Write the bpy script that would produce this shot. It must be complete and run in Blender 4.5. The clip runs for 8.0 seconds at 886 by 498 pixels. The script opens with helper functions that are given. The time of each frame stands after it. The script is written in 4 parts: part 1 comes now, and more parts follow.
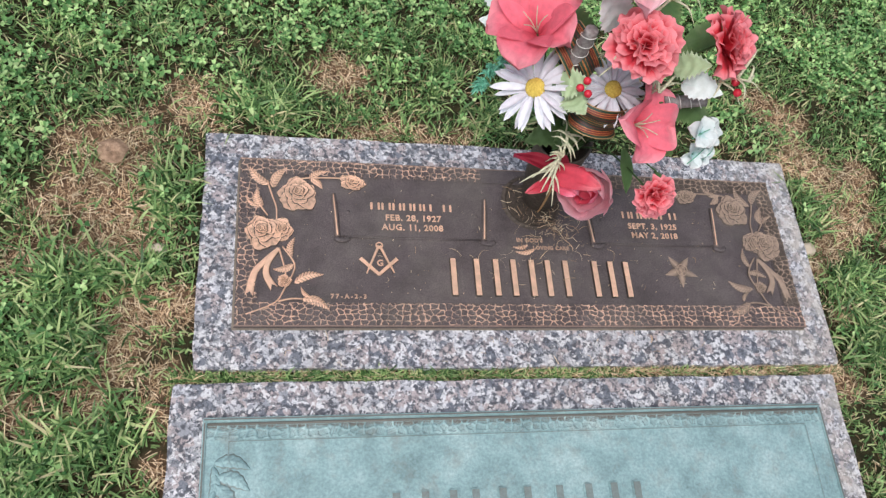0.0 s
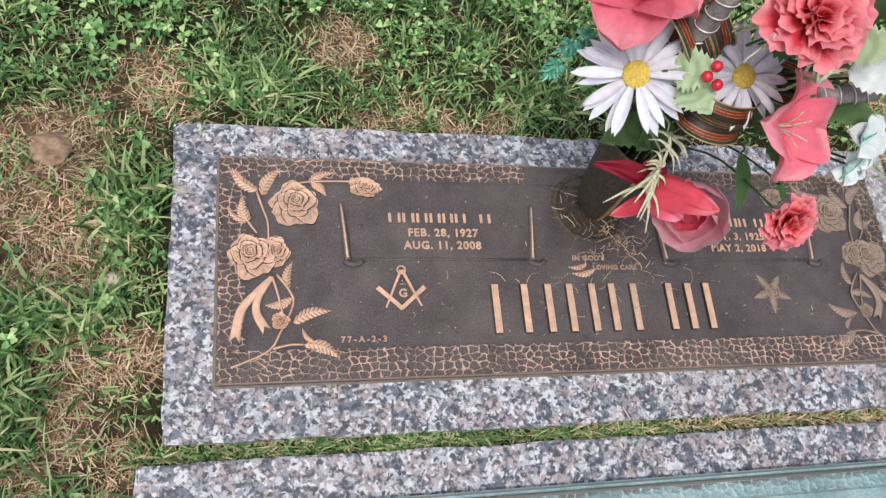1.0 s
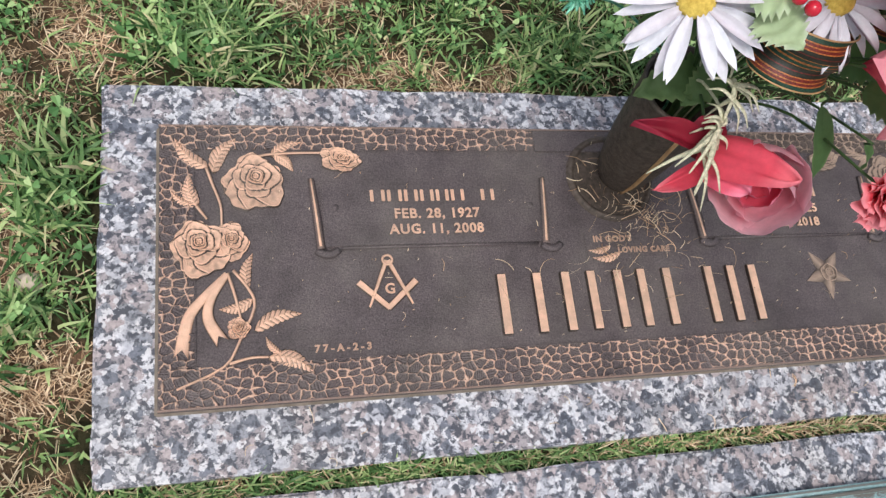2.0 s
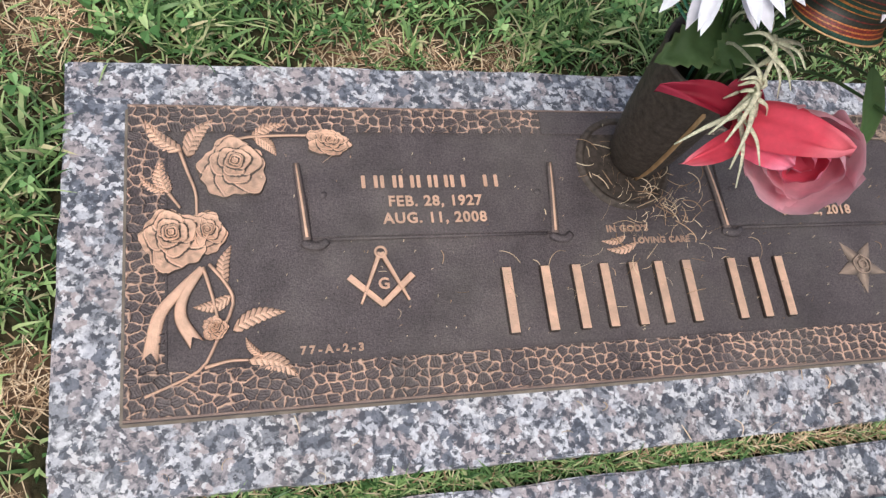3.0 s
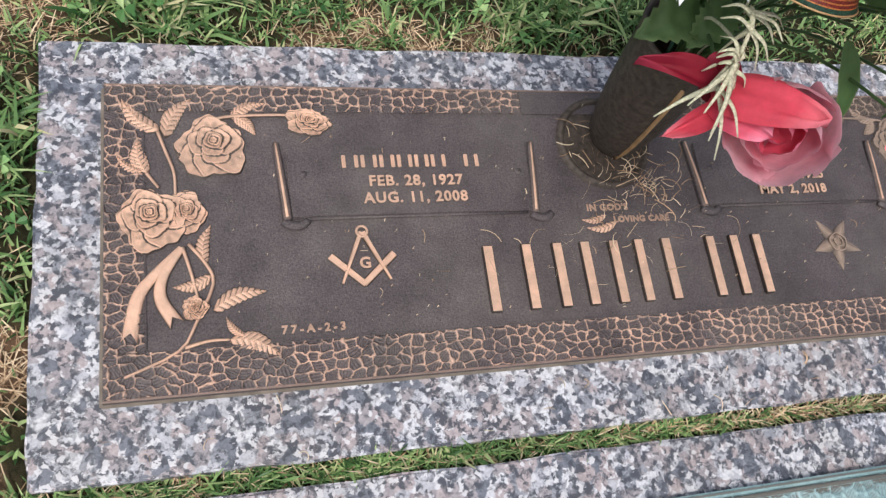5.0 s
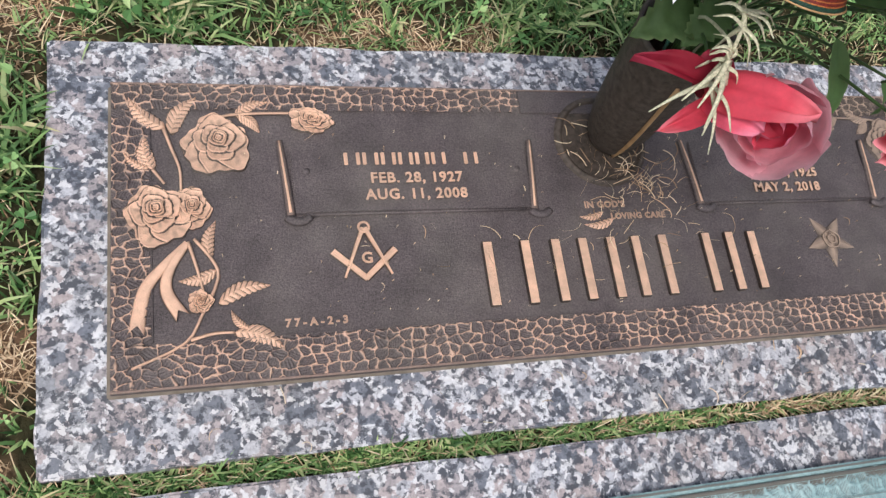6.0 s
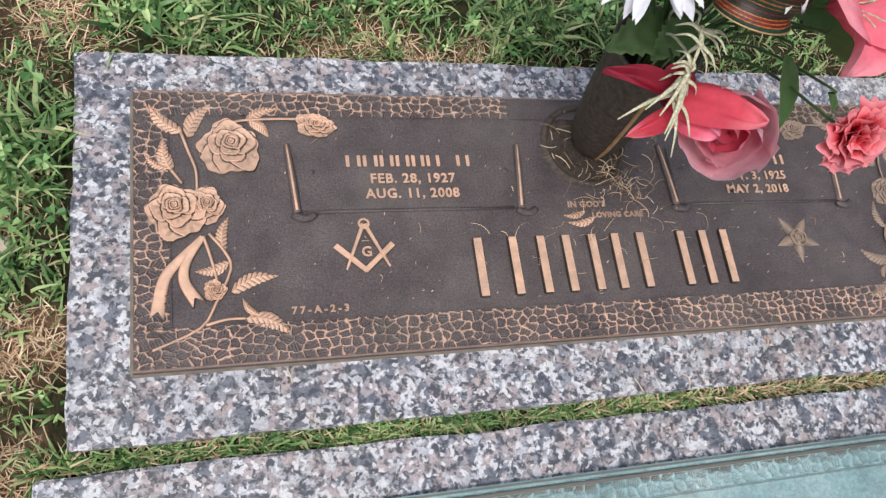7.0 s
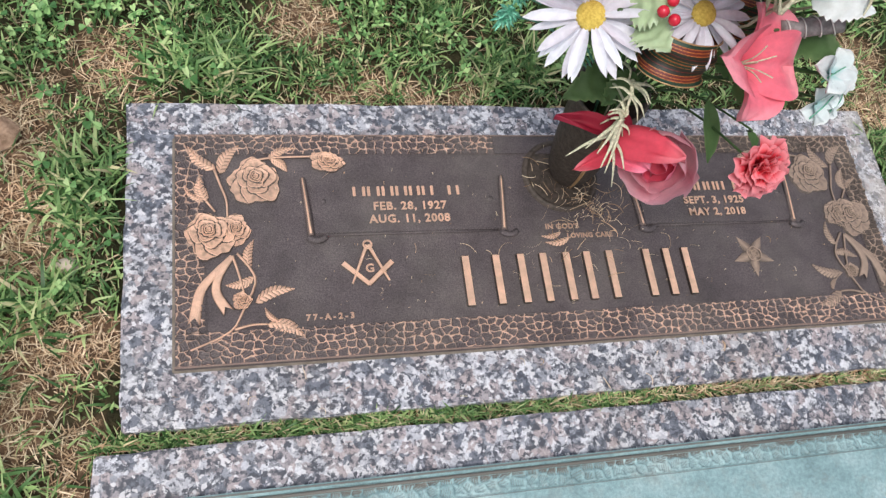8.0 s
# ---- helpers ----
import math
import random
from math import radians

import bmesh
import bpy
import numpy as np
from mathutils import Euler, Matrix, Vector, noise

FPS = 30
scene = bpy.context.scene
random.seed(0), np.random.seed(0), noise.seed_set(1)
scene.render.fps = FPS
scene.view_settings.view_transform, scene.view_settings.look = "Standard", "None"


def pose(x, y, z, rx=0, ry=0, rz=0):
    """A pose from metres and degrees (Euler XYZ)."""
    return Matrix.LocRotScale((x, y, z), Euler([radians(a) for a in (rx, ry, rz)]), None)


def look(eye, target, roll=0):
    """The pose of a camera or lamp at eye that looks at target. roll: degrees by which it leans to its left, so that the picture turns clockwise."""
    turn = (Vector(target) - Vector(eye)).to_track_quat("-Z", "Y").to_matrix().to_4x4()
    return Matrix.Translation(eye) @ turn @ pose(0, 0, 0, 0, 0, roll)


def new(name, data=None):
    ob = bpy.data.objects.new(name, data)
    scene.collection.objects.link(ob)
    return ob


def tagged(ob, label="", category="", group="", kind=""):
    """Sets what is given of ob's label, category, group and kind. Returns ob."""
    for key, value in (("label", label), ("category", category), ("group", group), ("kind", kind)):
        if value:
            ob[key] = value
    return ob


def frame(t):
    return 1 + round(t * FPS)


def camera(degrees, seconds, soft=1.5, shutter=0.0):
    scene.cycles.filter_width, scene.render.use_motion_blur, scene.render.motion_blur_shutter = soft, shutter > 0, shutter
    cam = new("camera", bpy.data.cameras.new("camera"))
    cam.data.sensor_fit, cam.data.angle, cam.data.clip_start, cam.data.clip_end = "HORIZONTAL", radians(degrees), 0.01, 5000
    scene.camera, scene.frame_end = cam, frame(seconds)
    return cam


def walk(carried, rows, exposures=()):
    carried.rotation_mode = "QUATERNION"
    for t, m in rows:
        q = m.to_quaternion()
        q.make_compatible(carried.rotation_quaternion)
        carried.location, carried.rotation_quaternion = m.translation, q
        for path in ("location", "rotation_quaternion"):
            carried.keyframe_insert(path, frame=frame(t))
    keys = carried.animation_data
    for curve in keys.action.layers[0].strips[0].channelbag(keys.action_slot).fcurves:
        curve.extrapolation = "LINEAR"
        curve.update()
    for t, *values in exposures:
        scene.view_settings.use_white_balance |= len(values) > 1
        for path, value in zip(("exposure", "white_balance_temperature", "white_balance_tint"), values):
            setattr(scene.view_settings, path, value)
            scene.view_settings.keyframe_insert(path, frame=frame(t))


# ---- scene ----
cam = camera(60.0, 8.0, soft=1.35)
PATH = [
    (0, (-0.502, -0.444, 1.304), (-0.059, 0.383, -0.462), 26.7),
    (0.5, (-0.507, -0.33, 1.194), (-0.044, 0.458, -0.585), 29.3),
    (1, (-0.517, -0.216, 1.049), (-0.024, 0.5, -0.752), 32.1),
    (1.5, (-0.495, -0.157, 0.934), (0.008, 0.512, -0.883), 33.9),
    (1.7, (-0.484, -0.138, 0.908), (0.026, 0.498, -0.919), 35.0),
    (3, (-0.45, -0.116, 0.789), (0.067, 0.539, -1.028), 33.7),
    (3.5, (-0.448, -0.118, 0.78), (0.088, 0.532, -1.034), 34.8),
    (4, (-0.445, -0.124, 0.778), (0.113, 0.508, -1.036), 36.2),
    (4.5, (-0.447, -0.126, 0.781), (0.117, 0.501, -1.033), 36.6),
    (6, (-0.458, -0.144, 0.794), (0.111, 0.498, -1.012), 36.2),
    (6.5, (-0.461, -0.156, 0.812), (0.113, 0.489, -0.992), 36.4),
    (7, (-0.473, -0.18, 0.859), (0.098, 0.474, -0.942), 36.0),
    (7.5, (-0.477, -0.214, 0.93), (0.074, 0.465, -0.869), 34.2),
    (8, (-0.468, -0.25, 1.007), (0.032, 0.477, -0.788), 29.6),
]
walk(cam, [(t, look(eye, target, roll)) for t, eye, target, roll in PATH])


# ---------------------------------------------------------------- light
world = bpy.data.worlds.new("overcast_sky")
scene.world = world
world.use_nodes = True
wn = world.node_tree
sky = wn.nodes.new("ShaderNodeTexSky")
sky.sky_type, sky.sun_disc = "NISHITA", False
sky.sun_elevation, sky.sun_rotation = radians(64), radians(-141)
sky.dust_density = 4.0
grey = wn.nodes.new("ShaderNodeHueSaturation")
grey.inputs["Saturation"].default_value = 0.6
wn.links.new(sky.outputs[0], grey.inputs["Color"])
wn.links.new(grey.outputs[0], wn.nodes["Background"].inputs["Color"])
wn.nodes["Background"].inputs["Strength"].default_value = 0.138
sun = new("sun", bpy.data.lights.new("sun", "SUN"))
sun.data.energy, sun.data.angle, sun.data.color = 1.95, radians(22), (1.0, 0.97, 0.935)
sun.matrix_world = look((-1.2, -1.5, 4.0), (0, 0, 0))


# ---------------------------------------------------------------- materials
def mat(name, rough=0.6, metal=0.0, spec=0.5):
    m = bpy.data.materials.new(name)
    m.use_nodes = True
    b = m.node_tree.nodes["Principled BSDF"]
    b.inputs["Roughness"].default_value, b.inputs["Metallic"].default_value = rough, metal
    b.inputs["Specular IOR Level"].default_value = spec
    return m, m.node_tree, b


def node(nt, kind, **inputs):
    n = nt.nodes.new("ShaderNode" + kind)
    for k, v in inputs.items():
        n.inputs[k].default_value = v
    return n


def ramp(nt, source, stops, constant=False):
    r = nt.nodes.new("ShaderNodeValToRGB")
    if constant:
        r.color_ramp.interpolation = "CONSTANT"
    el = r.color_ramp.elements
    while len(el) < len(stops):
        el.new(0.5)
    for e, (p, c) in zip(el, stops):
        e.position, e.color = p, (*c, 1)
    nt.links.new(source, r.inputs[0])
    return r.outputs[0]


def mix(nt, fac, a, b, kind="MIX"):
    n = nt.nodes.new("ShaderNodeMix")
    n.data_type, n.blend_type = "RGBA", kind
    for sock, v in ((n.inputs[0], fac), (n.inputs[6], a), (n.inputs[7], b)):
        if isinstance(v, (int, float)):
            sock.default_value = v
        elif isinstance(v, tuple):
            sock.default_value = (*v, 1)
        else:
            nt.links.new(v, sock)
    return n.outputs[2]


def coords(nt):
    return nt.nodes.new("ShaderNodeNewGeometry").outputs["Position"]


def noise_of(nt, scale, detail=4.0, rough=0.6, vec=None):
    n = node(nt, "TexNoise", Scale=scale, Detail=detail, Roughness=rough)
    nt.links.new(vec or coords(nt), n.inputs["Vector"])
    return n.outputs["Fac"]


def bump(nt, b, height, strength, dist):
    n = node(nt, "Bump", Strength=strength, Distance=dist)
    nt.links.new(height, n.inputs["Height"])
    nt.links.new(n.outputs[0], b.inputs["Normal"])


def attr(nt, name):
    a = nt.nodes.new("ShaderNodeAttribute")
    a.attribute_name = name
    return a.outputs["Fac"]


def granite_material():
    m, nt, b = mat("speckled_granite", 0.38)
    warp = node(nt, "TexNoise", Scale=80.0, Detail=8.0, Roughness=0.72)
    pos = coords(nt)
    nt.links.new(pos, warp.inputs["Vector"])
    add = nt.nodes.new("ShaderNodeVectorMath")
    add.operation = "MULTIPLY_ADD"
    add.inputs[1].default_value = (0.019, 0.019, 0.019)
    nt.links.new(warp.outputs["Color"], add.inputs[0])
    nt.links.new(pos, add.inputs[2])
    big = node(nt, "TexVoronoi", Scale=70.0)
    small = node(nt, "TexVoronoi", Scale=210.0)
    for v in (big, small):
        nt.links.new(add.outputs[0], v.inputs["Vector"])
    sepa, sepb = nt.nodes.new("ShaderNodeSeparateColor"), nt.nodes.new("ShaderNodeSeparateColor")
    nt.links.new(big.outputs["Color"], sepa.inputs[0])
    nt.links.new(small.outputs["Color"], sepb.inputs[0])
    base = ramp(nt, sepa.outputs[0], [(0, (0.16, 0.175, 0.21)), (0.14, (0.40, 0.35, 0.355)), (0.36, (0.45, 0.46, 0.50)),
                                      (0.54, (0.33, 0.305, 0.32)), (0.72, (0.27, 0.285, 0.32)), (0.82, (0.58, 0.59, 0.62))], True)
    veil = ramp(nt, noise_of(nt, 260.0, 4.0, 0.7), [(0.3, (0.76, 0.77, 0.80)), (0.7, (1.34, 1.33, 1.33))])
    base = mix(nt, 1.0, base, veil, "MULTIPLY")
    clump = noise_of(nt, 85.0, 3.0)
    s = nt.nodes.new("ShaderNodeMath")
    s.operation = "MULTIPLY_ADD"
    s.inputs[1].default_value = 0.45
    nt.links.new(sepb.outputs[0], s.inputs[0])
    nt.links.new(clump, s.inputs[2])
    dark = ramp(nt, s.outputs[0], [(0, (0, 0, 0)), (0.70, (0.36, 0.36, 0.36)), (0.78, (0.7, 0.7, 0.7)), (0.86, (0.96, 0.96, 0.96))], True)
    fleck = mix(nt, dark, base, (0.060, 0.068, 0.088))
    pale = ramp(nt, sepb.outputs[1], [(0, (0, 0, 0)), (0.9, (0.8, 0.8, 0.8))], True)
    col = mix(nt, pale, fleck, (0.72, 0.72, 0.75))
    stain = ramp(nt, noise_of(nt, 6.0), [(0.45, (1, 1, 1)), (0.75, (0.86, 0.83, 0.78))])
    col = mix(nt, 1.0, col, stain, "MULTIPLY")
    # dried lime wash at one end and rusty marks close to the plaques
    lime = nt.nodes.new("ShaderNodeSeparateXYZ")
    nt.links.new(pos, lime.inputs[0])
    end = nt.nodes.new("ShaderNodeMapRange")
    for k, v in ((1, 0.45), (2, 0.60)):
        end.inputs[k].default_value = v
    nt.links.new(lime.outputs[0], end.inputs[0])
    film = ramp(nt, noise_of(nt, 24.0, 5.0, 0.7), [(0.38, (0, 0, 0)), (0.62, (0.6, 0.6, 0.6))])
    film = mix(nt, 1.0, film, end.outputs[0], "MULTIPLY")
    col = mix(nt, film, col, (0.54, 0.50, 0.455))
    mud = ramp(nt, noise_of(nt, 13.0, 6.0, 0.7), [(0.62, (0, 0, 0)), (0.78, (0.3, 0.3, 0.3))])
    nt.links.new(mix(nt, mud, col, (0.30, 0.25, 0.22)), b.inputs["Base Color"])
    bump(nt, b, noise_of(nt, 400.0, 3.0), 0.12, 0.001)
    return m


def bronze_material(name, dark, bright, rough, metal):
    """Brown-patinated cast bronze; the attribute worn says where the high parts are rubbed bright."""
    m, nt, b = mat(name, rough, metal)
    mottled = ramp(nt, noise_of(nt, 22.0), [(0.3, tuple(c * 0.75 for c in dark)), (0.7, tuple(c * 1.3 for c in dark))])
    grit = ramp(nt, noise_of(nt, 480.0, 5.0, 0.75), [(0.32, (0.42, 0.42, 0.44)), (0.7, (1.65, 1.6, 1.58))])
    base = mix(nt, 1.0, mottled, grit, "MULTIPLY")
    rub = ramp(nt, noise_of(nt, 60.0), [(0.3, tuple(c * 0.8 for c in bright)), (0.7, tuple(min(1, c * 1.12) for c in bright))])
    worn = ramp(nt, attr(nt, "worn"), [(0.3, (0, 0, 0)), (0.75, (1, 1, 1))])
    col = mix(nt, worn, base, rub)
    dust = ramp(nt, noise_of(nt, 9.0, 5.0), [(0.45, (0, 0, 0)), (0.8, (0.3, 0.3, 0.3))])
    nt.links.new(mix(nt, dust, col, (0.27, 0.245, 0.21)), b.inputs["Base Color"])
    leather = nt.nodes.new("ShaderNodeMath")
    leather.operation = "MULTIPLY_ADD"
    leather.inputs[1].default_value = 0.6
    nt.links.new(noise_of(nt, 1100.0, 2.0), leather.inputs[0])
    nt.links.new(noise_of(nt, 330.0, 4.0, 0.7), leather.inputs[2])
    bump(nt, b, leather.outputs[0], 0.75, 0.0011)
    return m


def plain_material(name, low, high, scale=60.0, rough=0.6, metal=0.0, bumps=0.1):
    m, nt, b = mat(name, rough, metal)
    nt.links.new(ramp(nt, noise_of(nt, scale), [(0.3, low), (0.7, high)]), b.inputs["Base Color"])
    if bumps:
        bump(nt, b, noise_of(nt, scale * 6), bumps, 0.001)
    return m


def petal_material(name, root, middle, edge, rough=0.65, through_light=0.25):
    """Cloth petals: the attribute along runs from root to edge."""
    m, nt, b = mat(name, rough, 0.0, 0.3)
    col = ramp(nt, attr(nt, "along"), [(0.0, root), (0.35, middle), (0.75, middle), (1.0, edge)])
    weave = ramp(nt, noise_of(nt, 90.0), [(0.3, (0.86, 0.86, 0.86)), (0.7, (1.08, 1.08, 1.08))])
    col = mix(nt, 1.0, col, weave, "MULTIPLY")
    each = ramp(nt, nt.nodes.new("ShaderNodeObjectInfo").outputs["Random"], [(0.0, (0.86, 0.82, 0.84)), (1.0, (1.08, 1.1, 1.1))])
    col = mix(nt, 1.0, col, each, "MULTIPLY")
    nt.links.new(col, b.inputs["Base Color"])
    bump(nt, b, noise_of(nt, 1200.0, 1.0), 0.15, 0.0005)
    t = nt.nodes.new("ShaderNodeBsdfTranslucent")
    nt.links.new(col, t.inputs[0])
    s = node(nt, "MixShader", Fac=through_light)
    nt.links.new(b.outputs[0], s.inputs[1])
    nt.links.new(t.outputs[0], s.inputs[2])
    nt.links.new(s.outputs[0], nt.nodes["Material Output"].inputs[0])
    return m


def blade_material(name, stops, rough=0.55, through_light=0.3):
    m, nt, b = mat(name, rough, 0.0, 0.3)
    g = nt.nodes.new("ShaderNodeNewGeometry")
    col = ramp(nt, g.outputs["Random Per Island"], stops)
    patch = ramp(nt, noise_of(nt, 7.0, 3.0), [(0.3, (0.66, 0.72, 0.66)), (0.7, (1.25, 1.22, 1.15))])
    col = mix(nt, 1.0, col, patch, "MULTIPLY")
    nt.links.new(col, b.inputs["Base Color"])
    t = nt.nodes.new("ShaderNodeBsdfTranslucent")
    nt.links.new(col, t.inputs[0])
    s = node(nt, "MixShader", Fac=through_light)
    nt.links.new(b.outputs[0], s.inputs[1])
    nt.links.new(t.outputs[0], s.inputs[2])
    nt.links.new(s.outputs[0], nt.nodes["Material Output"].inputs[0])
    return m


def soil_material():
    m, nt, b = mat("soil_and_thatch", 0.95, 0.0, 0.2)
    soil = ramp(nt, noise_of(nt, 45.0, 6.0, 0.7), [(0.3, (0.045, 0.026, 0.016)), (0.55, (0.15, 0.09, 0.056)), (0.75, (0.34, 0.22, 0.145))])
    # turf is coloured near black to deepen the shade between grass blades
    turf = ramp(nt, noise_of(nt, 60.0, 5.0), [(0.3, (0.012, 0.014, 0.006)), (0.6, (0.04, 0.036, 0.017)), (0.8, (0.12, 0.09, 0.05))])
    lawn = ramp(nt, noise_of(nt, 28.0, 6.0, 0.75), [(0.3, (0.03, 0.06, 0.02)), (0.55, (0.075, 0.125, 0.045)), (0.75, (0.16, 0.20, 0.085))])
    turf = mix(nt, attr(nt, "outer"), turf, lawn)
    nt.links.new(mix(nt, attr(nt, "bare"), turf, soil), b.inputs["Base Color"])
    bump(nt, b, noise_of(nt, 160.0, 5.0), 0.8, 0.004)
    return m


def teal_material():
    m, nt, b = mat("verdigris_bronze", 0.6, 0.15)
    col = ramp(nt, noise_of(nt, 14.0, 6.0, 0.65), [(0.25, (0.16, 0.255, 0.265)), (0.5, (0.265, 0.41, 0.43)), (0.72, (0.40, 0.54, 0.55))])
    grit = ramp(nt, noise_of(nt, 190.0, 5.0, 0.75), [(0.3, (0.68, 0.69, 0.70)), (0.7, (1.2, 1.19, 1.18))])
    col = mix(nt, 1.0, col, grit, "MULTIPLY")
    brown = ramp(nt, noise_of(nt, 30.0, 6.0, 0.7), [(0.52, (0, 0, 0)), (0.78, (0.55, 0.55, 0.55))])
    col = mix(nt, brown, col, (0.23, 0.21, 0.18))
    bare = ramp(nt, attr(nt, "worn"), [(0.3, (0, 0, 0)), (0.8, (1, 1, 1))])
    nt.links.new(mix(nt, bare, col, (0.14, 0.135, 0.12)), b.inputs["Base Color"])
    bump(nt, b, noise_of(nt, 300.0, 3.0), 0.3, 0.001)
    return m


def band_material():
    """Plaid ribbon: woven stripes across its width."""
    m, nt, b = mat("plaid_ribbon", 0.55, 0.0)
    wave = node(nt, "Math")
    wave.operation = "PINGPONG"
    wave.inputs[1].default_value = 1.0
    many = node(nt, "Math")
    many.operation = "MULTIPLY"
    many.inputs[1].default_value = 2.0
    nt.links.new(attr(nt, "along"), many.inputs[0])
    nt.links.new(many.outputs[0], wave.inputs[0])
    green, red, gold = (0.010, 0.045, 0.028), (0.13, 0.014, 0.010), (0.36, 0.125, 0.03)
    dark = (0.014, 0.018, 0.012)
    col = ramp(nt, wave.outputs[0], [(0.0, gold), (0.03, green), (0.17, gold), (0.21, red), (0.29, gold), (0.33, red), (0.42, gold), (0.46, dark),
                                     (0.60, red), (0.64, dark), (0.80, gold), (0.83, green), (0.96, gold)], True)
    weave = ramp(nt, noise_of(nt, 700.0, 1.0), [(0.4, (0.6, 0.6, 0.6)), (0.6, (1.3, 1.3, 1.3))])
    nt.links.new(mix(nt, 1.0, col, weave, "MULTIPLY"), b.inputs["Base Color"])
    return m


GRANITE = granite_material()
BRONZE = bronze_material("brown_bronze", (0.096, 0.080, 0.082), (0.66, 0.44, 0.33), 0.5, 0.25)
BRIGHT = bronze_material("rubbed_bronze", (0.050, 0.037, 0.032), (0.78, 0.50, 0.355), 0.45, 0.3)
DULL = bronze_material("dull_bronze", (0.085, 0.068, 0.058), (0.36, 0.265, 0.205), 0.62, 0.2)
VASE = plain_material("dusty_dark_bronze", (0.038, 0.029, 0.023), (0.115, 0.090, 0.072), 140.0, 0.6, 0.2, 0.5)
SEAM = plain_material("bare_bronze_seam", (0.42, 0.25, 0.115), (0.60, 0.39, 0.20), 60.0, 0.5, 0.3)
GROUT = plain_material("setting_compound", (0.15, 0.125, 0.10), (0.26, 0.22, 0.18), 50.0, 0.9)
TEAL = teal_material()
SOIL = soil_material()
GRASS = blade_material("grass_blades", [(0, (0.035, 0.095, 0.03)), (0.35, (0.125, 0.245, 0.088)), (0.72, (0.33, 0.49, 0.20)), (0.9, (0.50, 0.60, 0.30)), (1, (0.70, 0.60, 0.40))], 0.42, 0.24)
CLOVER = blade_material("clover_leaves", [(0, (0.06, 0.18, 0.06)), (0.5, (0.24, 0.46, 0.175)), (0.85, (0.48, 0.70, 0.32)), (1, (0.64, 0.80, 0.42))], 0.42)
STRAW = blade_material("dry_straw", [(0, (0.24, 0.14, 0.085)), (0.45, (0.57, 0.40, 0.265)), (1, (0.86, 0.72, 0.55))], 0.8, 0.1)
PINK = petal_material("coral_pink_cloth", (0.60, 0.04, 0.08), (0.90, 0.20, 0.275), (0.95, 0.36, 0.43))
CORAL = petal_material("coral_red_cloth", (0.46, 0.014, 0.032), (0.74, 0.08, 0.125), (0.86, 0.22, 0.27))
ROSE = petal_material("pink_rose_cloth", (0.60, 0.03, 0.06), (0.80, 0.115, 0.19), (0.87, 0.30, 0.42))
BLUSH = petal_material("pale_pink_cloth", (0.74, 0.16, 0.22), (0.93, 0.48, 0.56), (0.96, 0.62, 0.69), 0.65, 0.45)
RED = petal_material("red_cloth", (0.12, 0.004, 0.010), (0.23, 0.008, 0.024), (0.32, 0.025, 0.055))
CARN = petal_material("carnation_cloth", (0.36, 0.006, 0.016), (0.76, 0.062, 0.092), (0.93, 0.34, 0.38))
WHITE = petal_material("white_cloth", (0.70, 0.71, 0.80), (0.80, 0.81, 0.88), (0.83, 0.84, 0.90), 0.65, 0.15)
PALE = petal_material("pale_green_cloth", (0.26, 0.38, 0.16), (0.46, 0.60, 0.36), (0.62, 0.72, 0.55))
LEAF = petal_material("green_cloth_leaf", (0.06, 0.13, 0.04), (0.12, 0.22, 0.08), (0.20, 0.30, 0.12), 0.5, 0.3)
AQUA = petal_material("aqua_white_cloth", (0.24, 0.54, 0.54), (0.76, 0.83, 0.84), (0.86, 0.89, 0.89))
YELLOW = plain_material("yellow_disc", (0.45, 0.30, 0.04), (0.75, 0.58, 0.13), 300.0, 0.8)
BERRY = plain_material("red_berry", (0.5, 0.01, 0.03), (0.65, 0.03, 0.06), 80.0, 0.25, 0.0, 0.0)
STEM = plain_material("green_stem", (0.03, 0.07, 0.02), (0.06, 0.12, 0.035), 80.0, 0.5)
FROST = plain_material("frosted_twig", (0.36, 0.37, 0.24), (0.78, 0.74, 0.56), 420.0, 0.6, 0.0, 0.4)
SPARK = plain_material("emerald_tinsel", (0.02, 0.24, 0.15), (0.26, 0.60, 0.44), 300.0, 0.3, 0.3)
BARK = plain_material("silvered_bark", (0.12, 0.10, 0.10), (0.34, 0.31, 0.31), 120.0, 0.7, 0.1, 0.5)
SILVER = plain_material("silver_thread", (0.6, 0.6, 0.58), (0.8, 0.8, 0.78), 100.0, 0.4, 0.4)
BAND = band_material()
CRUMB = plain_material("crumbly_soil", (0.19, 0.115, 0.072), (0.42, 0.285, 0.195), 110.0, 0.95, 0.0, 0.9)
STONE = plain_material("pale_pebble", (0.42, 0.34, 0.26), (0.58, 0.5, 0.4), 60.0, 0.8)


# ---------------------------------------------------------------- mesh helpers
def mesh(name, verts, faces, material, smooth=True, **attrs):
    me = bpy.data.meshes.new(name)
    me.from_pydata([tuple(v) for v in np.asarray(verts, float)], [], [tuple(int(i) for i in f) for f in faces])
    me.materials.append(material)
    if smooth:
        me.shade_smooth()
    for k, v in attrs.items():
        a = me.attributes.new(k, "FLOAT", "POINT")
        a.data.foreach_set("value", np.asarray(v, np.float32).ravel())
    return me


def part(name, me, parent, label="", m=None):
    """Links mesh data as one part of a thing."""
    ob = new(name, me)
    ob.parent = parent
    if m is not None:
        ob.matrix_local = m
    if label:
        ob["label"] = label
    return ob


def thing(name, label, category, at=(0, 0, 0), group="", kind=""):
    e = new(name)
    e.location = at
    e.empty_display_size = 0.02
    return tagged(e, label, category, group, kind)


